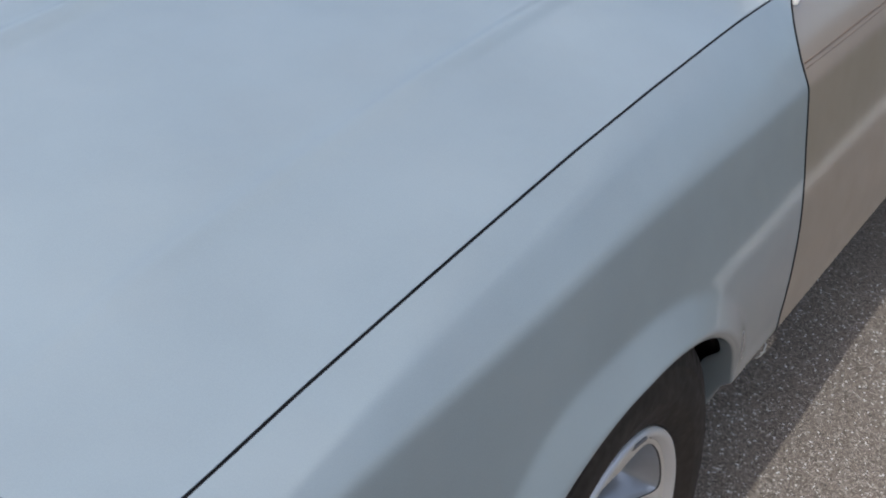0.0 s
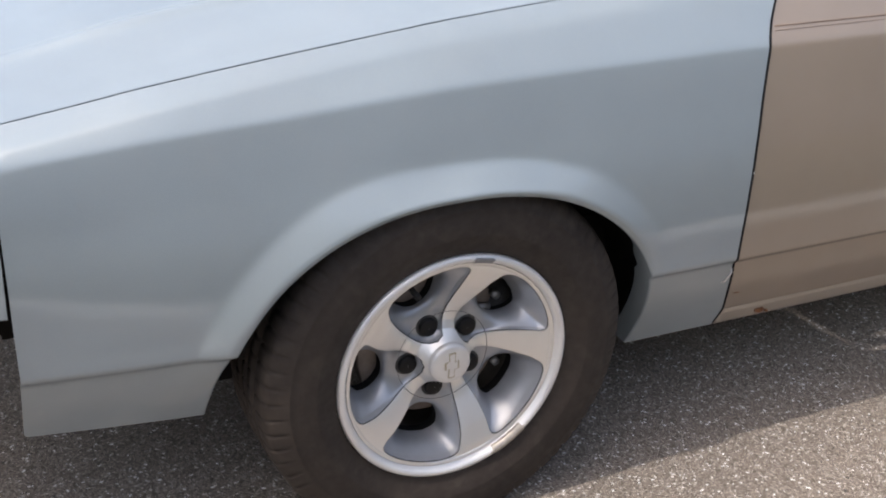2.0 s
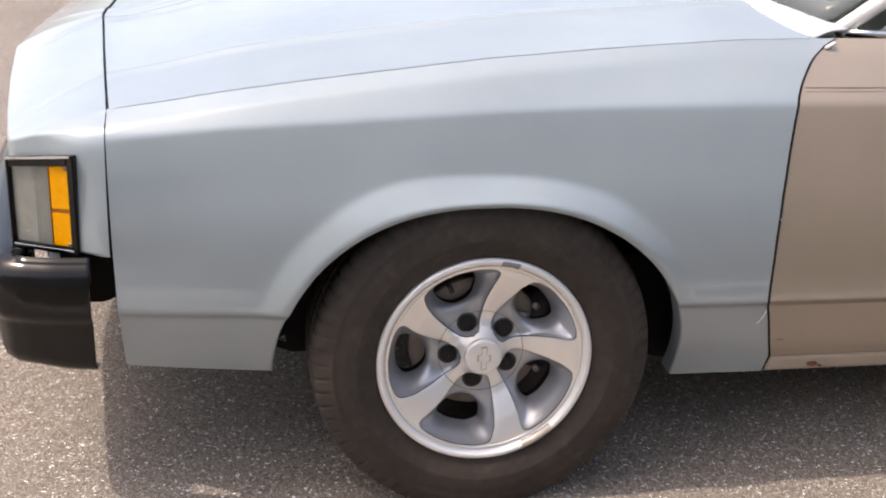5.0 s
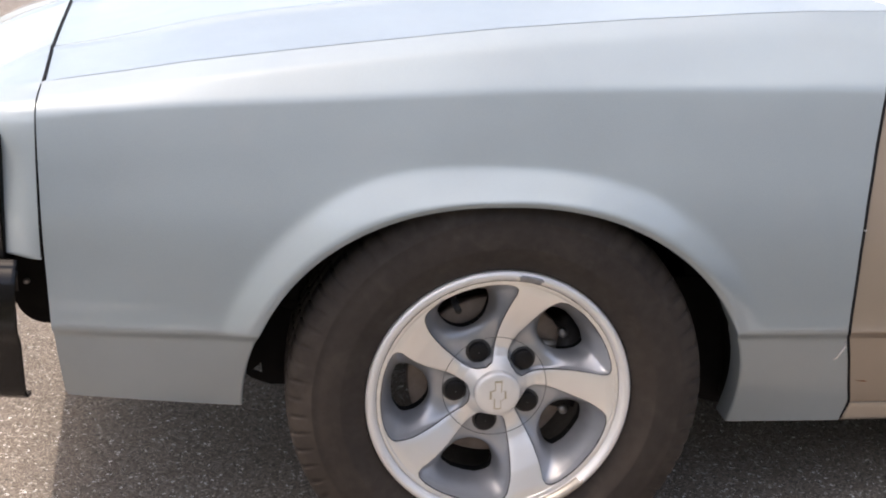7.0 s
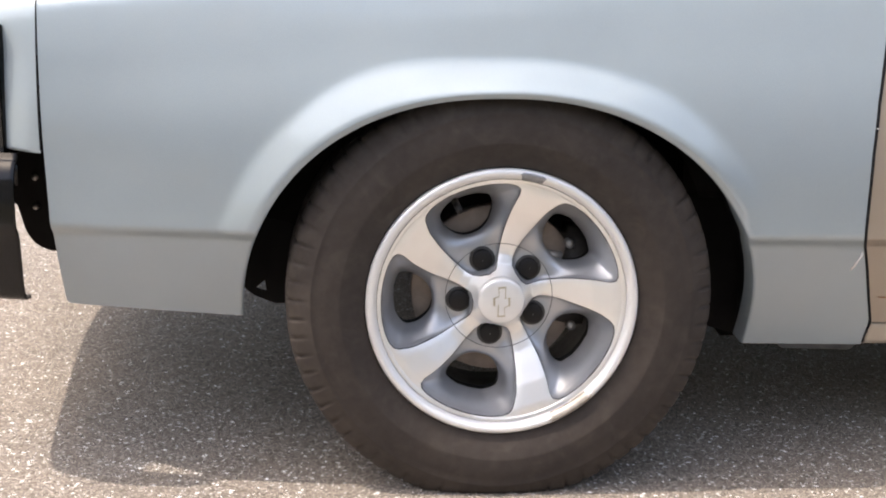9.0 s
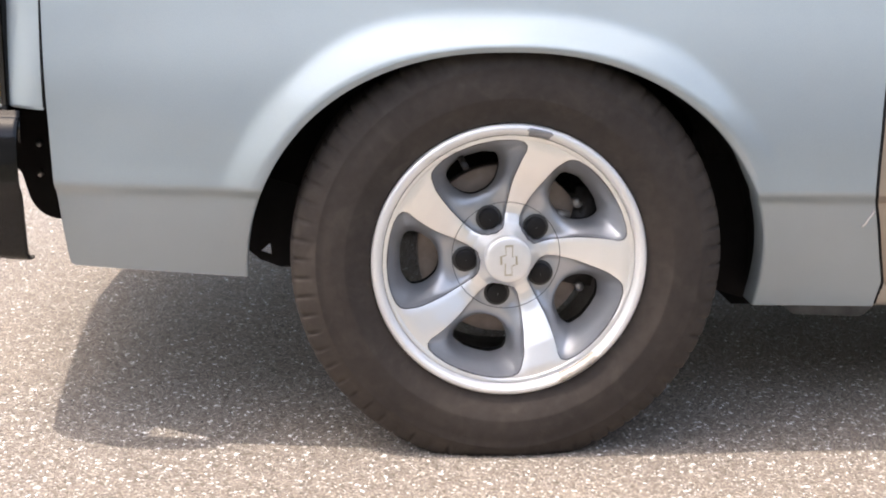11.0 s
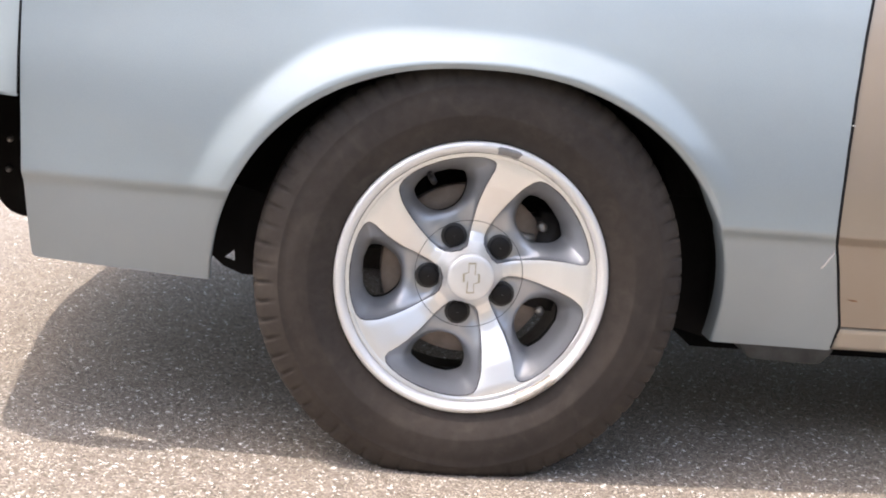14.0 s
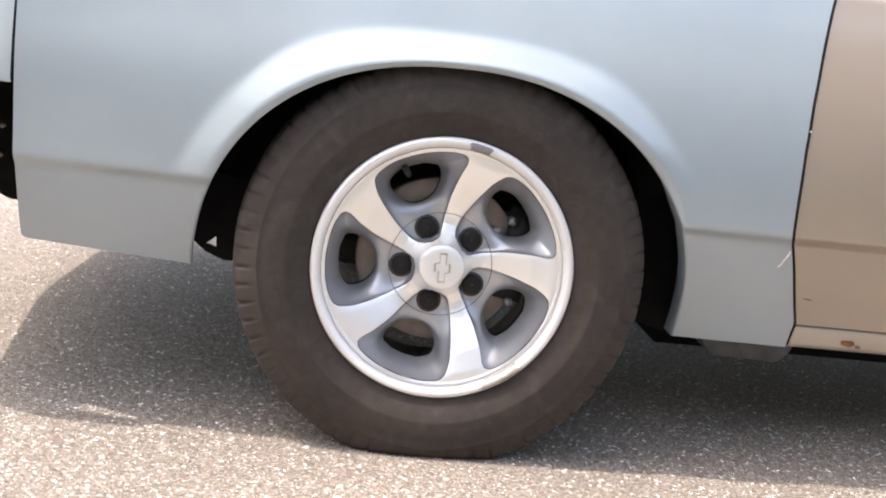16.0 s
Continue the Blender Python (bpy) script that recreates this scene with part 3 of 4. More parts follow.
def build_lamp():
    z0, z1, L = 0.548, 0.744, 0.151
    lamp = lamp_box("corner_lamp", 0.0, L, z0 - 0.004, z1 - 0.004, -0.02, 0.002, BLACK_TRIM, car, "wraparound corner lamp with amber marker in black bezel")
    lamp_box("bezel_side", 0.0, 0.015, z0, z1, 0.0, 0.016, BLACK_TRIM, lamp)
    lamp_box("bezel_side", L - 0.007, L, z0, z1, 0.0, 0.014, BLACK_TRIM, lamp)
    lamp_box("bezel_top", 0.015, L - 0.007, z1 - 0.019, z1, 0.0, 0.015, BLACK_TRIM, lamp)
    lamp_box("bezel_bottom", 0.015, L - 0.007, z0, z0 + 0.014, 0.0, 0.015, BLACK_TRIM, lamp)
    lamp_box("bright_strip", 0.006, L - 0.004, z1 - 0.0035, z1 + 0.001, 0.013, 0.0175, CHROME, lamp, "thin bright strip", 0.001)
    lamp_box("bright_strip", 0.010, L - 0.008, z0 + 0.006, z0 + 0.011, 0.013, 0.0172, CHROME, lamp, "thin bright strip", 0.001)
    lamp_box("lamp_tab", 0.058, 0.080, z0 - 0.022, z0 - 0.002, -0.006, 0.0, TAB, lamp, "pale plastic lamp tab", 0.001)
    # ribbed clear lens
    a = np.linspace(0.061, L - 0.008, 241)
    rib = 0.0012 * np.abs(np.sin((a - a[0]) / 0.0050 * np.pi)) * smooth01(0.061, 0.064, a) * (1 - smooth01(0.092, 0.100, a))
    g = np.array([[lamp_point(q, z, 0.006 + r) for q, r in zip(a, rib)] for z in np.linspace(z0 + 0.013, z1 - 0.018, 6)])
    sheet("clear_lens", g, CLEAR_LENS, lamp, LAMP_N, "grey ribbed clear lens")
    lamp_box("lens_divider", 0.0575, 0.0615, z0 + 0.012, z1 - 0.018, 0.002, 0.010, AMBER_RIM, lamp)
    lamp_box("amber_lens", 0.0155, 0.0575, 0.637, z1 - 0.019, 0.002, 0.0105, AMBER, lamp, "bright amber lens")
    lamp_box("amber_lens", 0.0155, 0.0575, z0 + 0.014, 0.630, 0.002, 0.0105, AMBER, lamp, "bright amber lens")
    lamp_box("lens_divider", 0.0155, 0.0575, 0.629, 0.638, 0.002, 0.0095, AMBER_RIM, lamp)
    for a1, z in ((0.0215, z1 - 0.0245), (0.0215, z0 + 0.0195)):
        c = Vector(lamp_point(a1, z, 0.0105))
        tube("screw", [c, c + LAMP_N * 0.0015], 0.0038, STEEL, lamp, "small steel screw", 12)
    return lamp


lamp = build_lamp()
mirrored(lamp, car)

# ---- bumper ----
BUMPER = ((-0.757, 0.020), (-0.83, 0.024), (-0.885, 0.035), (-0.925, 0.053), (-0.952, 0.085), (-0.968, 0.140), (-0.981, 0.24), (-1.001, 0.45), (-1.020, 0.66), (-1.030, 0.78), (-1.030, 0.86))
BUMPER_SECTION = ((-0.10, 0.500), (-0.10, 0.5455), (-0.034, 0.5435), (-0.018, 0.537), (-0.006, 0.522), (0.0, 0.502), (0.001, 0.445), (-0.001, 0.434), (-0.009, 0.426), (-0.014, 0.415), (-0.022, 0.350), (-0.027, 0.334), (-0.037, 0.324), (-0.06, 0.320))


def build_bumper():
    plan = np.array(BUMPER)
    seg = np.r_[0, np.cumsum(np.hypot(*np.diff(plan, axis=0).T))]
    s = np.r_[np.linspace(0, 0.32, 50), np.linspace(0.32, seg[-1], 24)[1:]]
    half = np.stack([np.interp(s, seg, plan[:, k]) for k in range(2)], -1)
    k = np.hanning(9) / np.hanning(9).sum()
    for c in range(2):
        half[:, c] = np.convolve(np.pad(half[:, c], 4, mode="reflect", reflect_type="odd"), k, mode="valid")
    line = np.concatenate([half, np.stack([half[::-1][1:, 0], 2 * MID_Y - half[::-1][1:, 1]], -1)])
    tan = np.gradient(line, axis=0)
    tan /= np.linalg.norm(tan, axis=1)[:, None]
    nor = np.stack([-tan[:, 1], tan[:, 0]], -1)
    ys = MID_Y - line[:, 1]
    nor[(nor * np.stack([line[:, 0] + 0.4, -ys * 0.3], -1)).sum(1) < 0] *= -1
    g = []
    inward = -0.030 - 0.070 * smooth01(-0.89, -0.97, line[:, 0])
    for i, (d, z) in enumerate(BUMPER_SECTION):
        shift = nor * (inward[:, None] if i < 2 else d)
        row = np.stack([line[:, 0] + shift[:, 0], line[:, 1] + shift[:, 1], np.full(len(line), z) - 0.012 * smooth01(0.44, 0.33, z) * smooth01(-0.90, -0.77, line[:, 0])], -1)
        row[:, 0] = np.where((np.arange(len(line)) < 3) | (np.arange(len(line)) >= len(line) - 3), np.maximum(row[:, 0], -0.777), row[:, 0])
        g.append(row)
    bumper = sheet("bumper", np.array(g), BLACK_TRIM, car, (-1, 0, 0), "satin black plastic front bumper", 0.006)
    return bumper


build_bumper()


def build_front_bracing():
    out = [(-0.70, 0.60), (-0.88, 0.60), (-0.88, 0.405), (-0.850, 0.388), (-0.842, 0.358), (-0.836, 0.334), (-0.824, 0.315), (-0.807, 0.302), (-0.785, 0.296), (-0.762, 0.299), (-0.738, 0.312), (-0.70, 0.35)]
    br = prism("bumper_bracket", out, 0.04, Matrix.Translation((0, 0.40, 0)), BLACK_DEEP, car, "black steel bumper bracket with a round lobe", 0.004)
    for x, z in ((-0.813, 0.438), (-0.814, 0.383)):
        tube("bolt", [(x, 0.401, z), (x, 0.394, z)], 0.006, STEEL, br, "bright bolt head", 6)
    mirrored(br, car)
    # radiator support and grille behind the bumper
    block("radiator_support", (0.06, 0.84, 0.26), pose(-0.80, MID_Y, 0.60), BLACK_DEEP, car)
    block("frame_crossmember", (0.10, 0.84, 0.10), pose(-0.70, MID_Y, 0.42), BLACK_DEEP, car)


build_front_bracing()

# ---- door, sill and the body behind ----
def build_door():
    zs = np.r_[np.linspace(0.268, 0.40, 10), np.linspace(0.405, 0.450, 24), np.linspace(0.46, 0.80, 18), np.linspace(0.805, 0.951, 50)]
    grid = []
    for z in zs:
        x0 = float(np.interp(z, DOOR_Z, DOOR_X)) + 0.0018
        xs = x0 + (1.95 - x0) * np.linspace(0, 1, 40) ** 1.3
        grid.append([(x, float(side_y(x, z)), z) for x in xs])
    door = sheet("door", np.array(grid), GOLD, car, (0, -1, 0), "faded gold door panel with thin brown pinstripes", 0.004, rim=False)
    for z, h in ((0.867, 0.0022), (0.861, 0.0010)):
        xs = np.linspace(0.624, 1.94, 40)
        g = [[(x, float(side_y(x, zz)) - 0.0007, zz) for x in xs] for zz in (z, z + h)]
        sheet("pinstripe", np.array(g), STRIPE, door, (0, -1, 0), "thin brown pinstripe", 0.0006)
    block("door_handle", (0.15, 0.02, 0.03), pose(1.72, 0.015, 0.80), CHROME, door, "", 0.006)
    return door


STRIPE = plain("brown_stripe", (0.20, 0.14, 0.10), 0.5)
SILL_PAINT = paint("pale_gold_sill", (0.40, 0.35, 0.29), 0.38, (0.40, 0.34, 0.28), 0.4)
door = build_door()
mirrored(door, car)


def build_sill():
    sec = [(0.094, 0.2672), (0.0885, 0.2655), (0.0875, 0.262), (0.089, 0.252), (0.093, 0.246), (0.095, 0.232), (0.100, 0.224), (0.114, 0.219), (0.15, 0.221)]
    xs = np.r_[np.linspace(0.648, 0.70, 6), np.linspace(0.72, 2.30, 30)]
    g = np.array([[(x, y, z) for x in xs] for y, z in sec])
    sill = sheet("rocker_panel", g, SILL_PAINT, car, (0, -1, 0), "pale gold rocker panel with rust spots", 0.006)
    rng = random.Random(4)
    for x, z, r in ((0.757, 0.239, 0.011), (0.80, 0.262, 0.006), (0.775, 0.234, 0.004)):
        out = []
        for i in range(14):
            q = r * (0.7 + 0.5 * rng.random())
            out.append((x + q * math.cos(i * math.tau / 14) * 1.2, z + q * 0.62 * math.sin(i * math.tau / 14)))
        prism("rust_spot", out, 0.004, Matrix.Translation((0, 0.0915, 0)), RUST, sill, "brown rust spot")
    return sill


sill = build_sill()
mirrored(sill, car)


def build_rest():
    front = [(1.956, 0.25), (1.956, 0.60), (1.956, 0.951)]
    top = [(x, 0.951) for x in np.linspace(1.956, 3.70, 40)]
    rear = [(3.70, 0.951), (3.72, 0.6), (3.70, 0.32)]
    q = arch_panel("quarter_panel", 2.74, [front, top, rear], (24, 50, 24), GOLD, car, "faded gold rear quarter panel")
    mirrored(q, car)
    ys = np.linspace(0.145, 2 * MID_Y - 0.145, 30)
    deck = np.array([[(x, y, 0.951 + 0.03 * (1 - ((y - MID_Y) / 0.72) ** 2)) for y in ys] for x in np.linspace(2.42, 3.70, 24)])
    sheet("rear_deck", deck, GOLD, car, (0, 0, 1), "", 0.01)
    tail = np.array([[(3.70 + 0.02 * math.sin(v * 3.1), y, 0.32 + 0.63 * v) for y in np.linspace(0.06, 2 * MID_Y - 0.06, 20)] for v in np.linspace(0, 1, 12)])
    sheet("tail_panel", tail, GOLD, car, (1, 0, 0), "", 0.01)
    roof = []
    for x in np.linspace(1.30, 2.08, 20):
        roof.append([(x, y, 1.315 + 0.035 * (1 - ((y - MID_Y) / 0.56) ** 2) - 0.05 * ((x - 1.65) / 0.5) ** 2) for y in np.linspace(0.30, 2 * MID_Y - 0.30, 24)])
    sheet("roof", np.array(roof), GOLD, car, (0, 0, 1), "", 0.02)
    # glass all round
    def pane(name, a, b, c, d, n):
        a, b, c, d = (Vector(v) for v in (a, b, c, d))
        g = [[tuple(a.lerp(b, u).lerp(d.lerp(c, u), v)) for u in np.linspace(0, 1, 10)] for v in np.linspace(0, 1, 8)]
        return sheet(name, np.array(g), GLASS, car, n, "clear window glass", 0.005)
    far = lambda v: (v[0], 2 * MID_Y - v[1], v[2])  # noqa: E731
    mid_low = [(0.558 + 0.155 * (abs(y - MID_Y) / 0.665) ** 1.8, y, 0.998 - 0.026 * (abs(y - MID_Y) / 0.665) ** 2) for y in np.linspace(0.195, 2 * MID_Y - 0.195, 30)]
    top_l = [(1.24 + 0.06 * (abs(y - MID_Y) / 0.55) ** 2, y, 1.325 - 0.035 * (abs(y - MID_Y) / 0.55) ** 2) for y in np.linspace(0.31, 2 * MID_Y - 0.31, 30)]
    g = np.array([[tuple(Vector(p).lerp(Vector(q), v)) for p, q in zip(mid_low, top_l)] for v in np.linspace(0, 1, 12)])
    sheet("windshield", g, GLASS, car, (-1, 0, 1), "sloping windshield glass", 0.005)
    pane("side_window", (0.80, 0.150, 0.958), (1.95, 0.150, 0.958), (2.02, 0.30, 1.29), (1.33, 0.31, 1.29), (0, -1, 0))
    pane("side_window", far((0.80, 0.150, 0.958)), far((1.95, 0.150, 0.958)), far((2.02, 0.30, 1.29)), far((1.33, 0.31, 1.29)), (0, 1, 0))
    pane("rear_window", (2.45, 0.25, 0.975), far((2.45, 0.25, 0.975)), far((2.08, 0.32, 1.29)), (2.08, 0.32, 1.29), (1, 0, 1))
    for side in (0, 1):
        f = far if side else (lambda v: v)
        sides = [f((0.728, 0.170, 0.958)), f((0.95, 0.222, 1.085)), f((1.15, 0.270, 1.205)), f((1.31, 0.305, 1.305))]
        tube("pillar_trim", sides, 0.017, WHITE_TRIM, car, "bright windshield pillar trim", 12)
        tube("rear_pillar", [f((2.02, 0.30, 1.30)), f((2.44, 0.17, 0.955))], 0.05, GOLD, car, "", 12)
        tube("belt_trim", [f((0.735, 0.165, 0.957)), f((0.80, 0.147, 0.957)), f((1.95, 0.147, 0.957))], 0.008, CHROME, car, "bright belt moulding", 10)
    # the bright panel between bonnet and glass
    ys = MID_Y + (MID_Y - 0.150) * np.linspace(-1, 1, 60)
    rows = []
    for v in np.linspace(0, 1, 10):
        x0 = rear_gap_x(ys) + 0.007
        x1 = 0.563 + 0.155 * (np.abs(ys - MID_Y) / 0.665) ** 1.8
        z0 = gap_z(x0) + crown(x0, ys) - 0.004
        z1 = 1.000 - 0.028 * (np.abs(ys - MID_Y) / 0.665) ** 2
        rows.append(np.stack([x0 + (x1 - x0) * v, ys, z0 + (z1 - z0) * v + 0.006 * np.sin(np.pi * v)], -1))
    sheet("cowl_panel", np.array(rows), WHITE_TRIM, car, (0, 0, 1), "bright panel between hood and windshield", 0.006)
    block("dashboard", (0.35, 1.30, 0.16), pose(0.98, MID_Y, 0.90), CABIN, car, "", 0.03)
    block("bench_seat", (0.55, 1.25, 0.20), pose(1.70, MID_Y, 0.62), CABIN, car, "", 0.05)
    block("seat_back", (0.16, 1.25, 0.55), pose(2.02, MID_Y, 0.90, 0, 12, 0), CABIN, car, "", 0.05)
    # floor, frame and inner panels, all underbody black
    # made extra deep, to keep far-side light off the ground below
    block("floor_pan", (3.15, 0.92, 0.20), pose(2.06, MID_Y, 0.23), BLACK_DEEP, car, "", 0.01)
    block("engine_block", (0.78, 0.56, 0.45), pose(-0.10, MID_Y, 0.52), BLACK_DEEP, car, "", 0.03)
    block("firewall", (0.03, 1.36, 0.60), pose(0.52, MID_Y, 0.60), BLACK_DEEP, car, "", 0.005)
    post = block("hinge_pillar", (0.10, 0.07, 0.60), pose(0.67, 0.150, 0.58), BLACK_DEEP, car, "", 0.005)
    mirrored(post, car)
    rail = block("frame_rail", (4.2, 0.08, 0.11), pose(1.40, 0.47, 0.33), BLACK_DEEP, car, "", 0.01)
    mirrored(rail, car)
    out = [(0.550, 0.20), (0.562, 0.160), (0.58, 0.142), (0.715, 0.138), (0.737, 0.16), (0.750, 0.20)]
    prism("frame_bracket", out, 0.08, Matrix.Translation((0, 0.30, 0)), STEEL_DARK, car, "grey frame bracket under the sill", 0.003)
    block("bracket_web", (0.16, 0.06, 0.16), pose(0.64, 0.35, 0.26), BLACK_DEEP, car, "", 0.004)
    # lining of the wheel arch
    fs = np.linspace(0.0, 1.0, 60)
    ring = np.array([arch_point(f) for f in fs])
    ctr = np.array([0.007, 0.30])
    rows = []
    for y, k in ((0.030, 1.012), (0.05, 1.04), (0.12, 1.055), (0.25, 1.06), (0.42, 1.05)):
        p = ctr + (ring - ctr) * k
        rows.append(np.stack([p[:, 0], np.maximum(y, side_y(p[:, 0], p[:, 1]) + 0.016), p[:, 1]], -1))
    liner = sheet("inner_fender", np.array(rows), LINER, car, (0, 0, -1), "dirty black wheel arch lining", 0.004)
    block("spring_tower", (0.80, 0.03, 0.46), pose(0.0, 0.44, 0.56), BLACK_DEEP, car, "", 0.005)
    mirrored(liner, car)
    # the torn splash shield in front of the tyre
    sh = [(-0.435, 0.300), (-0.405, 0.275), (-0.372, 0.262), (-0.330, 0.262), (-0.330, 0.40), (-0.40, 0.42), (-0.43, 0.36)]
    hole = [(-0.404, 0.290), (-0.386, 0.284), (-0.388, 0.304)]
    bm = bmesh.new()
    edges = []
    for loop in (sh, hole):
        vs = [bm.verts.new((x, 0.20, z)) for x, z in loop]
        edges += [bm.edges.new((vs[i], vs[(i + 1) % len(vs)])) for i in range(len(vs))]
    bmesh.ops.triangle_fill(bm, use_beauty=True, use_dissolve=False, edges=edges)
    shield = from_bm("splash_shield", bm, BLACK_DEEP, car, "torn black splash shield ahead of the tyre")
    mod = shield.modifiers.new("thickness", "SOLIDIFY")
    mod.thickness = 0.004
    rear = [(0.29, 0.240), (0.412, 0.209), (0.455, 0.198), (0.52, 0.192), (0.52, 0.45), (0.29, 0.45)]
    back = prism("rear_splash_shield", rear, 0.006, Matrix.Translation((0, 0.232, 0)), BLACK_DEEP, car, "black splash shield behind the tyre")
    mirrored(back, car)
    # a rusty scratch low on the door
    pts = [(0.640, 0.3215), (0.650, 0.3190), (0.662, 0.3185), (0.655, 0.3215)]
    mesh_object("scratch", [(x, float(side_y(x, z)) - 0.0006, z) for x, z in pts], [(0, 1, 2, 3)], RUST, door, "rusty scratch", False, 0.0004)
    # scrap of pale tape in the door gap
    tube("tape_scrap", [(0.590, 0.018, 0.408), (0.585, 0.010, 0.404), (0.579, 0.009, 0.396), (0.575, 0.012, 0.386), (0.573, 0.018, 0.380)], 0.0014, TAPE, car, "torn scrap of white tape at the door gap", 8)
    block("gap_spacer", (0.006, 0.008, 0.005), pose(0.583, float(side_y(0.583, 0.615)) + 0.003, 0.615), TAPE, car, "small pale spacer in the door gap", 0.001)
    block("hinge_clip", (0.006, 0.010, 0.024), pose(0.690, 0.119, 0.9405, 0, 60, 0), TAPE, car, "small white clip at the cowl corner", 0.002)


WHITE_TRIM = plain("white_trim", (0.78, 0.78, 0.77), 0.3, 0.2, 0.05)
STEEL_DARK = plain("dark_grey_steel", (0.13, 0.135, 0.14), 0.6, 0.2, 0.3, 30.0)
LINER = plain("dusty_liner", (0.009, 0.008, 0.0075), 0.85, 0.0, 0.4, 18.0, 200.0, 0.2, 0.0, 0.2)
TAPE = plain("white_tape", (0.75, 0.73, 0.70), 0.7)
build_rest()

# ---- the wheel ----
R_IN, R_OUT = 0.0435, 0.1952
A_R = (R_IN, 0.0475, 0.055, 0.070, 0.087, 0.120, 0.158, 0.177, 0.187, 0.1925, 0.1945, 0.1951, R_OUT)
A_T = (43.0, 27.0, 23.0, 20.3, 18.3, 16.0, 12.6, 10.6, 10.8, 13.0, 17.5, 28.0, 39.0)
B_R = (R_IN, 0.0475, 0.055, 0.065, 0.080, 0.105, 0.138, 0.163, 0.183, 0.189, 0.193, 0.1949, R_OUT)
B_T = (43.0, 60.0, 69.5, 72.3, 71.8, 69.8, 67.0, 64.8, 61.8, 60.0, 56.8, 49.5, 39.0)
FACE_R = (0.0, 0.036, 0.045, 0.055, 0.070, 0.082, 0.10, 0.12, 0.15, 0.19, 0.203)
FACE_Y = (0.026, 0.028, 0.041, 0.053, 0.060, 0.0595, 0.053, 0.042, 0.0275, 0.0135, 0.011)


LUG_R, LUG_A = 0.0660, 43.6


def face_y(r):
    return np.interp(r, FACE_R, FACE_Y)


def polar(r, deg, y):
    a = math.radians(deg)
    return (r * math.cos(a), float(y), r * math.sin(a))


def build_wheel():
    inner = [(0.203, 0.0135), (0.196, 0.055), (0.186, 0.075), (0.182, 0.205), (0.206, 0.212), (0.212, 0.20)]
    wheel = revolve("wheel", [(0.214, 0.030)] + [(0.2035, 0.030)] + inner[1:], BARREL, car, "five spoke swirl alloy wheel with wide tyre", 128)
    wheel.matrix_basis = pose(0, 0.0, HUB_Z, -2.0, 0, 0)
    # polished lip
    lip = [(0.2018, 0.0160), (0.2022, 0.0117), (0.2032, 0.0100), (0.2045, 0.0078), (0.2062, 0.0042), (0.2085, 0.0012), (0.2115, -0.0004), (0.2150, -0.0002), (0.2180, 0.0016), (0.2197, 0.0050), (0.2200, 0.0095), (0.2190, 0.016), (0.214, 0.026)]
    revolve("rim_lip", lip, LIP, wheel, "polished lip with scuffs", 192)
    # machined face with five swirl spokes
    rs = np.unique(np.r_[np.linspace(0.0355, R_IN, 6), R_IN + (R_OUT - R_IN) * (1 - np.cos(np.linspace(0, np.pi, 90))) / 2, R_OUT, 0.1985, 0.2016])
    verts, faces, slots = [], [], []
    cols = 12
    for k in range(5):
        base = len(verts)
        for r in rs:
            rr = min(max(r, R_IN), R_OUT)
            b = float(np.interp(rr, B_R, B_T)) + 72 * (k - 1)
            a = float(np.interp(rr, A_R, A_T)) + 72 * k
            for c in range(cols):
                f = c / (cols - 1)
                bow = 0.0022 * (1 - (2 * f - 1) ** 4) * smooth01(0.05, 0.07, rr) * (1 - smooth01(0.180, R_OUT, rr))
                verts.append(polar(r, b + (a - b) * f, face_y(r) - bow))
        faces += grid_faces(len(rs), cols, False, False, base)
    bm = bmesh.new()
    me = bpy.data.meshes.new("tmp")
    me.from_pydata(verts, [], faces)
    bm.from_mesh(me)
    bmesh.ops.remove_doubles(bm, verts=bm.verts[:], dist=2e-5)
    bmesh.ops.recalc_face_normals(bm, faces=bm.faces[:])
    if sum(f.normal.y for f in bm.faces) > 0:
        bmesh.ops.reverse_faces(bm, faces=bm.faces[:])
    from_bm("spoke_face", bm, MACHINED, wheel, "machined silver face with five curved spokes", True)
    # painted pockets between the spokes, each with a window through it
    rr = R_IN + (R_OUT - R_IN) * (1 - np.cos(np.linspace(0, np.pi, 64))) / 2
    edge = [(r, float(np.interp(r, A_R, A_T))) for r in rr] + [(r, float(np.interp(r, B_R, B_T))) for r in rr[::-1][1:-1]]
    win = [(0.127, 56.5), (0.147, 58.0), (0.163, 56.5), (0.172, 50.0), (0.174, 40.5), (0.172, 30.0), (0.168, 23.6), (0.154, 22.0), (0.133, 23.5), (0.1135, 29.5), (0.106, 40.0), (0.110, 50.0)]
    wxy = np.array([(r * math.cos(math.radians(t)), r * math.sin(math.radians(t))) for r, t in win])
    exy = np.array([(r * math.cos(math.radians(t)), r * math.sin(math.radians(t))) for r, t in edge])
    ctr = wxy.mean(0)
    wa = np.unwrap(np.arctan2(*(wxy - ctr).T[::-1]))
    if wa[-1] < wa[0]:
        wxy, wa = wxy[::-1], np.unwrap(np.arctan2(*(wxy[::-1] - ctr).T[::-1]))
    wr = np.hypot(*(wxy - ctr).T)
    ea = np.arctan2(*(exy - ctr).T[::-1])
    fine_a = np.linspace(-np.pi, np.pi, 361)
    per_a = np.r_[wa - 2 * np.pi, wa, wa + 2 * np.pi]
    per_r = np.r_[wr, wr, wr]
    fine_r = np.interp(fine_a, per_a, per_r)
    kk = np.hanning(21) / np.hanning(21).sum()
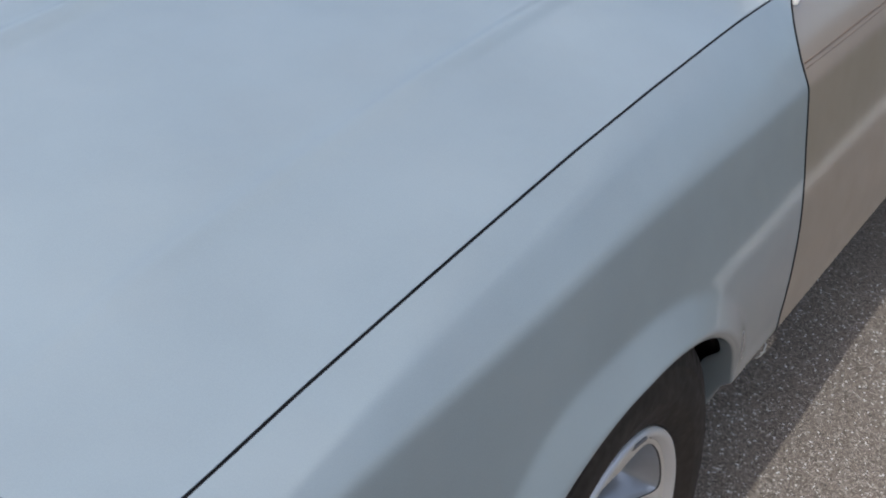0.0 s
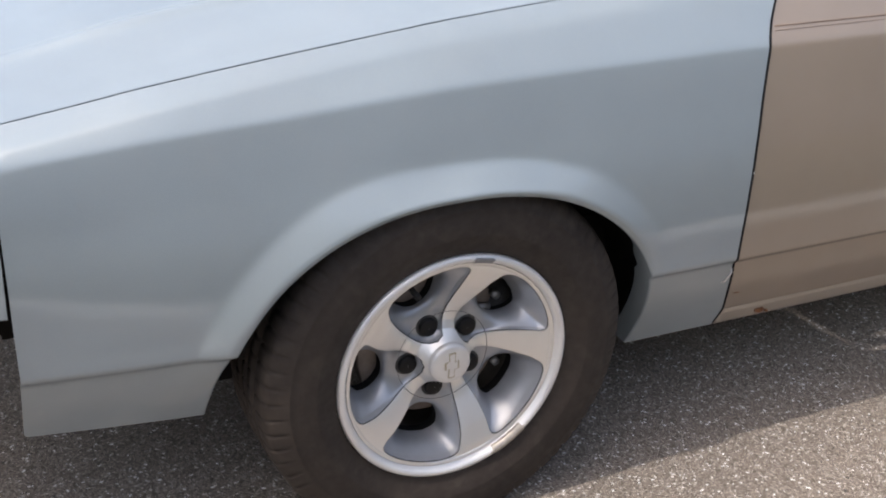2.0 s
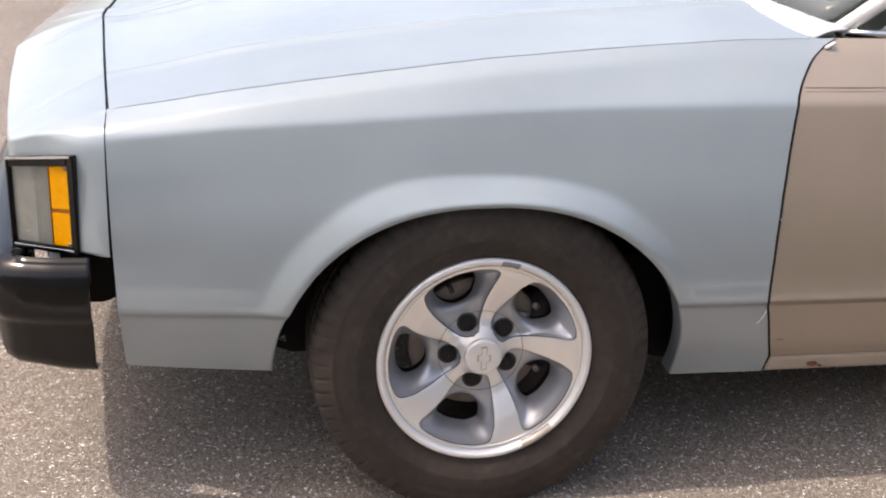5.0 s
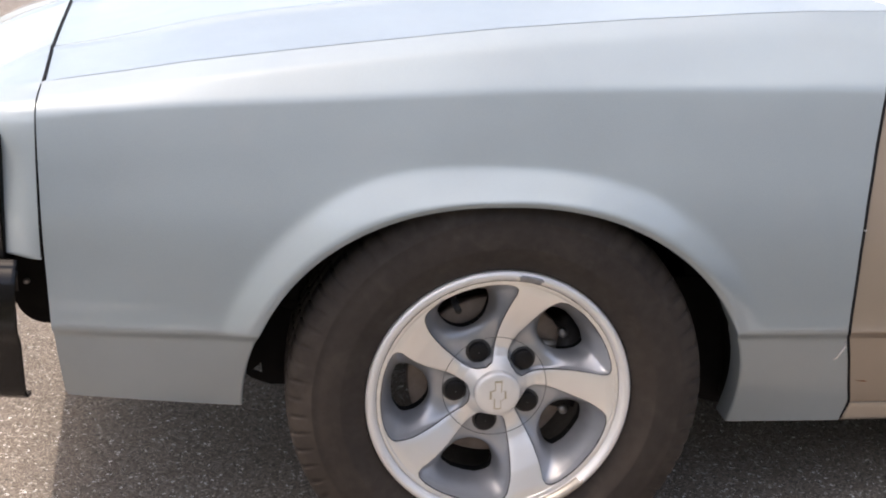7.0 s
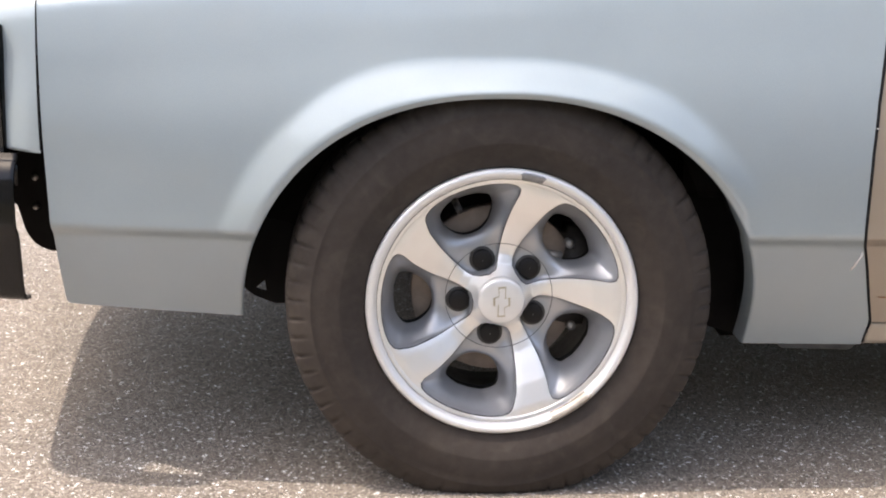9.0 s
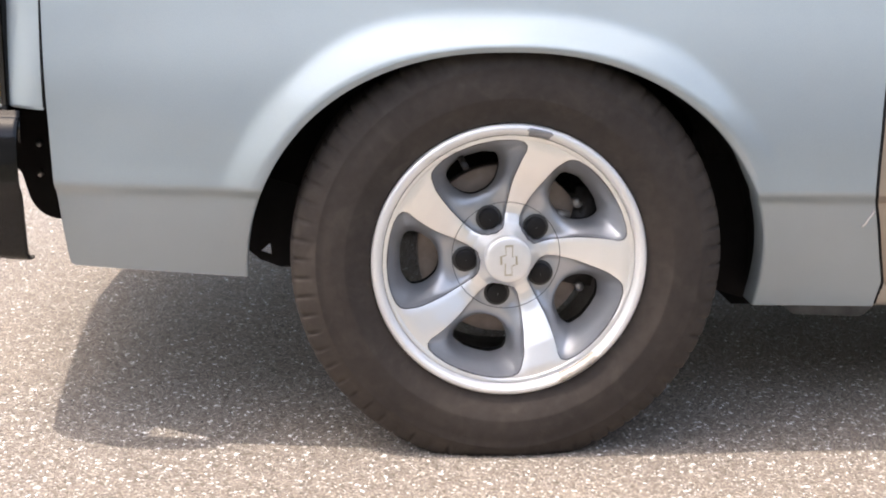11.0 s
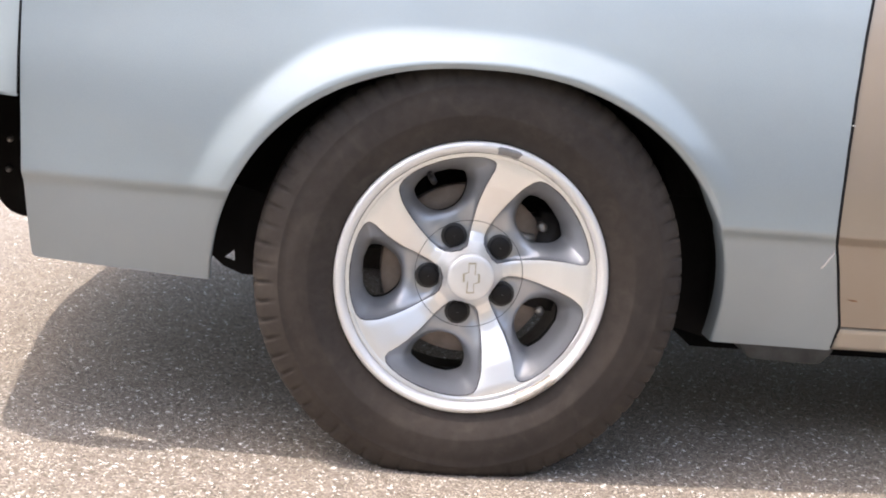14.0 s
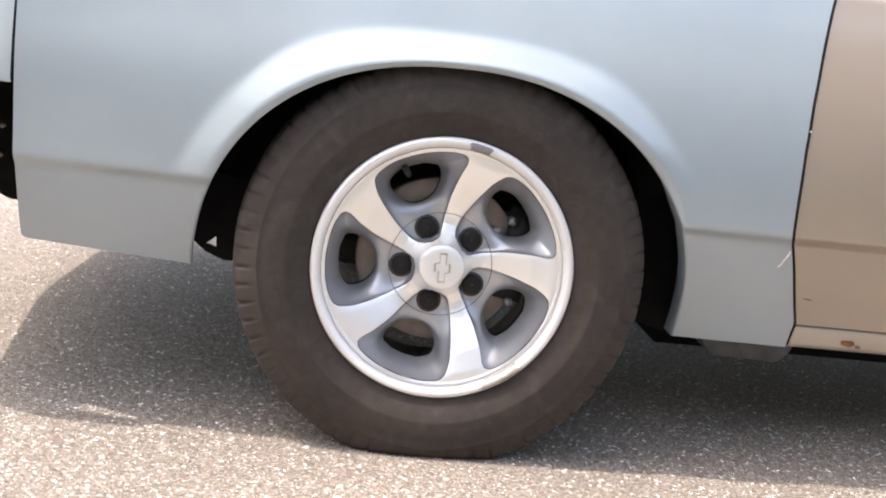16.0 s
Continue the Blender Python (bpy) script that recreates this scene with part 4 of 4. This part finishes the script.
    fine_r = np.convolve(np.r_[fine_r[-11:-1], fine_r, fine_r[1:11]], kk, mode="valid")
    wpt = ctr + np.stack([np.cos(ea), np.sin(ea)], -1) * np.interp(ea, fine_a, fine_r)[:, None]
    er = np.hypot(*exy.T)
    top = face_y(er)
    rows = [np.c_[exy[:, 0], top, exy[:, 1]]]
    inset = ctr - exy
    inset /= np.linalg.norm(inset, axis=1)[:, None]
    p1 = exy + inset * 0.0012
    rows.append(np.c_[p1[:, 0], top + 0.0022, p1[:, 1]])
    p2 = exy + inset * 0.004
    deep = 0.072

    def away(p, line):
        return np.array([np.hypot(*(line - q).T).min() for q in p])

    rim = np.concatenate([exy + (np.roll(exy, -1, 0) - exy) * f for f in (0.0, 0.25, 0.5, 0.75)])
    hole = ctr + np.stack([np.cos(fine_a), np.sin(fine_a)], -1) * fine_r[:, None]
    for t in np.linspace(0, 1, 18):
        p = p2 + (wpt - p2) * t
        d0, d1 = away(p, rim), away(p, hole)
        u = np.clip(d0 / (d0 + d1 + 1e-6), 0, 1) if t < 1 else np.ones(len(p))
        s = 0.42 * (1 - (1 - u) ** 2.6) + 0.58 * u**3
        pr = np.hypot(*p.T)
        lip_y = face_y(pr) + 0.0035 + 0.008 * (1 - smooth01(0.060, 0.10, pr)) * smooth01(0, 0.25, u)
        # a level pad round the lug nut
        pad = 1 - smooth01(0.021, 0.034, np.hypot(p[:, 0] - LUG_R * math.cos(math.radians(LUG_A)), p[:, 1] - LUG_R * math.sin(math.radians(LUG_A))))
        py = lip_y * (1 - s) + deep * s
        rows.append(np.c_[p[:, 0], py * (1 - pad) + np.maximum(0.0665, face_y(pr) + 0.004) * pad, p[:, 1]])
    for dy, pull in ((0.004, 0.002), (0.010, 0.003), (0.030, 0.002)):
        d = ctr - wpt
        d /= np.linalg.norm(d, axis=1)[:, None]
        p = wpt + d * pull
        rows.append(np.c_[p[:, 0], np.full(len(p), deep + dy), p[:, 1]])
    g = np.array(rows)
    n = g.shape[1]
    fs = grid_faces(len(g), n, False, True)
    # the deepest rows of each window are black, painting the shade inside
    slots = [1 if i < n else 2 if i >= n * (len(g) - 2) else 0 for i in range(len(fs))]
    me = None
    for k in range(5):
        if me is None:
            first = mesh_object("pocket", g.reshape(-1, 3), fs, None, wheel, "silver painted pocket with a window", True, 0.0, [POCKET_PAINT, GROOVE_AND_SHADE, BLACK_DEEP], slots)
            me = first.data
            pk = first
        else:
            pk = new("pocket", me)
            pk.parent = wheel
            pk["label"] = "silver painted pocket with a window"
        pk.matrix_basis = pose(0, 0, 0, 0, -72 * k, 0)
    # scribed ring round the hub
    revolve("hub_ring", [(0.0876, face_y(0.0876) - 0.0022), (0.0880, face_y(0.0880) - 0.0026), (0.0886, face_y(0.0886) - 0.0022)], GROOVE_AND_SHADE, wheel, "", 128)
    # centre cap with its raised plain emblem
    cap = [(0.0005, 0.0185), (0.015, 0.0187), (0.027, 0.0193), (0.0340, 0.0204), (0.0372, 0.0224), (0.0388, 0.0260), (0.0392, 0.032), (0.0400, 0.050), (0.0412, 0.062)]
    revolve("centre_cap", cap, MACHINED_SMOOTH, wheel, "smooth silver centre cap", 64, flip=False)
    em = [(-0.0060, -0.019), (0.0035, -0.019), (0.0035, -0.0075), (0.0105, -0.0055), (0.0105, 0.0050), (0.0050, 0.0040), (0.0060, 0.019), (-0.0035, 0.019), (-0.0035, 0.0075), (-0.0105, 0.0055), (-0.0105, -0.0050), (-0.0050, -0.0040)]
    prism("emblem_edge", [(x * 1.3, z * 1.3) for x, z in em], 0.003, Matrix.Translation((0, 0.0174, 0)) @ pose(0, 0, 0, 0, -4, 0), EMBLEM, wheel, "plain raised emblem outline")
    prism("emblem_face", [(x * 1.02, z * 1.18) for x, z in em], 0.003, Matrix.Translation((0, 0.0169, 0)) @ pose(0, 0, 0, 0, -4, 0), MACHINED_SMOOTH, wheel)
    # lug nuts under black caps
    lug = None
    for k in range(5):
        if lug is None:
            prof = [(0.0005, 0.0560), (0.0120, 0.0560), (0.0132, 0.0566), (0.0150, 0.0568), (0.0166, 0.0580), (0.0172, 0.0610), (0.0174, 0.095)]
            lug = revolve("lug_cap", prof, CAP_BLACK, wheel, "black plastic lug nut cap", 24)
            # no hole is cut: a dark ring paints the shaded recess
            revolve("lug_seat", [(0.0170, 0.0655), (0.0210, 0.0655), (0.0214, 0.0662), (0.0214, 0.080)], GROOVE_AND_SHADE, lug, "dark ring for the shaded recess round the lug nut", 24)
            lo = lug
        else:
            lo = new("lug_cap", lug.data)
            lo.parent = wheel
            lo["label"] = "black plastic lug nut cap"
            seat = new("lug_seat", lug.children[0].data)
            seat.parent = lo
        a = math.radians(LUG_A + 72 * k)
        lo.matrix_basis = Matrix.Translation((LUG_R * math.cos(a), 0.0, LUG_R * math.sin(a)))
    a = math.radians(116)
    tube("valve_stem", [(0.176 * math.cos(a), 0.055, 0.176 * math.sin(a)), (0.172 * math.cos(a), 0.032, 0.172 * math.sin(a)), (0.167 * math.cos(a), 0.012, 0.167 * math.sin(a))], 0.0055, CAP_BLACK, wheel, "black rubber valve stem", 10)
    for lo_a, hi_a, mat, lab in ((73.5, 84.5, WEIGHT, "grey clip-on balance weight"), (-67.0, -45.0, WEIGHT_TAN, "stained balance weight")):
        g = []
        for r, y in ((0.2030, 0.0085), (0.2040, 0.0035), (0.2085, -0.0014), (0.2125, -0.0026), (0.2160, -0.0022)):
            g.append([polar(r if 0.08 < f < 0.92 else r * 0.35 + 0.2125 * 0.65, lo_a + (hi_a - lo_a) * f, y) for f in np.linspace(0, 1, 24)])
        sheet("balance_weight", np.array(g), mat, wheel, (0, -1, 0), lab, 0.002)
    # brake behind the spokes
    revolve("brake_disc", [(0.062, 0.140), (0.070, 0.106), (0.140, 0.104), (0.142, 0.107), (0.142, 0.130), (0.06, 0.132)], DISC, wheel, "brown brake disc", 64)
    revolve("wheel_hub", [(0.0005, 0.070), (0.045, 0.072), (0.080, 0.084), (0.086, 0.125), (0.06, 0.15)], HUB_RUST, wheel, "rusty brown hub", 48)
    block("brake_caliper", (0.075, 0.09, 0.17), pose(0.130, 0.14, 0.015, 0, 12, 0), CALIPER_IRON, wheel, "dark iron brake caliper", 0.012)
    for x, z in ((0.120, 0.080), (0.129, -0.061)):
        tube("caliper_bolt", [(x, 0.105, z), (x, 0.088, z)], 0.0080, STEEL, wheel, "bright steel bolt", 10)
    block("caliper_clip", (0.028, 0.012, 0.015), pose(0.094, 0.090, 0.061, 0, 6, 0), STEEL, wheel, "bare steel clip", 0.002)
    return wheel


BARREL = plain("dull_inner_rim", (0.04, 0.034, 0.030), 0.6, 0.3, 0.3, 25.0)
MACHINED_SMOOTH = plain("satin_cap_alloy", (0.82, 0.815, 0.80), 0.42, 0.5, 0.05, 30.0)
HUB_RUST = plain("hub_rust", (0.11, 0.055, 0.03), 0.85, 0.0, 0.4, 50.0, 400.0, 0.4)
EMBLEM = plain("pale_brass", (0.50, 0.45, 0.34), 0.4, 0.7, 0.1)
WEIGHT = plain("grey_weight", (0.28, 0.28, 0.29), 0.45, 0.5, 0.15, 80.0)
WEIGHT_TAN = plain("stained_weight", (0.46, 0.42, 0.37), 0.45, 0.5, 0.25, 80.0)
wheel = build_wheel()

TYRE_HALF = ((0.2135, 0.026), (0.2205, 0.0150), (0.2208, 0.0085), (0.2228, 0.0060), (0.2265, 0.0050), (0.2300, 0.0030), (0.2330, 0.0020), (0.245, -0.0035), (0.258, -0.0078), (0.2600, -0.0084), (0.2625, -0.0087), (0.2645, -0.0086), (0.278, -0.0095), (0.292, -0.0075), (0.304, -0.0040), (0.3060, -0.0046), (0.3080, -0.0032), (0.318, 0.0005), (0.328, 0.0055))


def build_tyre(parent):
    """A low-profile road tyre: raised rings on the wall, cut shoulder blocks, tread grooves, flattened where it stands."""
    blocks, per = 68, 9
    n = blocks * per
    ang = np.linspace(0, 2 * np.pi, n, endpoint=False)
    cut = np.array([(0, 0, 0, 0, 0, 0, 0, 0, 1)[i % per] for i in range(n)], float)
    rows = []
    for r, y in TYRE_HALF:
        rows.append((np.full(n, r) - 0.002 * cut * (r > 0.320), np.full(n, y) + 0.0035 * cut * (r > 0.320)))
    rows.append((0.336 - 0.003 * cut, 0.0100 + 0.003 * cut))
    rows.append((0.3425 - 0.0042 * cut, 0.0170 + 0.001 * cut))
    rows.append((0.3460 - 0.0050 * cut, np.full(n, 0.030)))
    rows.append((0.3475 - 0.0060 * cut, np.full(n, 0.056)))
    wide = 0.218
    for y, d in ((0.058, 0.008), (0.066, 0.008), (0.068, 0.0), (0.090, 0.0), (0.092, 0.008), (0.100, 0.008), (0.102, 0.0)):
        rows.append((np.full(n, 0.3485 - d) - 0.004 * cut * (d == 0), np.full(n, y)))
    back = [(r, wide - y) for r, y in rows[::-1]]
    pts = []
    for r, y in rows + back:
        x, z = r * np.cos(ang), r * np.sin(ang)
        low = HUB_Z - 0.0005
        sunk = np.clip(-z - low, 0, None)
        wall = smooth01(-0.20, -0.33, z) * np.exp(-(x / 0.13) ** 2)
        side = np.sign(wide / 2 - y)
        z = np.maximum(z, -low)
        pts.append(np.stack([x, y - side * 0.006 * wall, z], -1))
    g = np.array(pts)
    return mesh_object("tyre", g.reshape(-1, 3), grid_faces(len(g), n, False, True), TYRE, parent, "dusty brown black tyre with raised rings and cut shoulder blocks")


build_tyre(wheel)
mirrored(wheel, car)
rear_wheel = None
for far_side in (False, True):
    src = wheel
    c = copy_thing(src, Matrix.Translation((2.74, 0, 0)) @ src.matrix_basis) if not far_side else mirrored(rear_wheel, car)
    rear_wheel = c if not far_side else rear_wheel


# ---- loose pale chips in the asphalt ----
def build_chips():
    rng = np.random.default_rng(7)
    n = 48000
    x = rng.uniform(-1.75, 1.75, n)
    y = np.r_[rng.uniform(-0.75, 0.35, n * 6 // 10), rng.uniform(0.35, 2.4, n - n * 6 // 10)]
    size = 0.0012 + 0.0036 * rng.random(n) ** 2.2
    base = np.array([(1, 0, 0), (0.3, 0.95, 0), (-0.85, 0.5, 0), (-0.75, -0.6, 0), (0.35, -0.9, 0), (0.1, 0.05, 0.75)])
    v = np.repeat(base[None], n, 0) * (0.65 + 0.6 * rng.random((n, 6, 1)))
    a = rng.uniform(0, 2 * np.pi, n)
    c, s = np.cos(a)[:, None], np.sin(a)[:, None]
    tall = (0.25 + 0.5 * rng.random(n))[:, None]
    vx, vy, vz = v[..., 0] * 1.3 * c - v[..., 1] * 0.7 * s, (v[..., 0] * 1.3 * s + v[..., 1] * 0.7 * c) * 0.85, v[..., 2] * tall
    k = size[:, None]
    pts = np.stack([x[:, None] + vx * k, y[:, None] + vy * k, vz * k - 0.0001], -1).reshape(-1, 3)
    tri = np.array([(i, (i + 1) % 5, 5) for i in range(5)])
    faces = (tri[None] + 6 * np.arange(n)[:, None, None]).reshape(-1, 3)
    me = bpy.data.meshes.new("asphalt_chips")
    me.from_pydata(pts.tolist(), [], faces.tolist())
    me.materials.append(CHIPS)
    me.update()
    ob = new("asphalt_chips", me)
    tagged(ob, "pale tan and white stone chips in the asphalt", "gravel", kind="stuff")


def chip_stone():
    m = Nodes("pale_chip_stone")
    n = m.tree.nodes.new("ShaderNodeNewGeometry")
    m.put("Base Color", m.ramp(n.outputs["Random Per Island"], (0.0, (0.06, 0.052, 0.046)), (0.22, (0.14, 0.118, 0.10)), (0.38, (0.36, 0.30, 0.26)), (0.55, (0.56, 0.50, 0.45)), (0.72, (0.78, 0.76, 0.73)), (1.0, (0.90, 0.89, 0.88))))
    m.put("Roughness", 0.5)
    m.bump(m.noise(800.0, 2.0), 0.2, 0.0005)
    return m.mat


CHIPS = chip_stone()
build_chips()
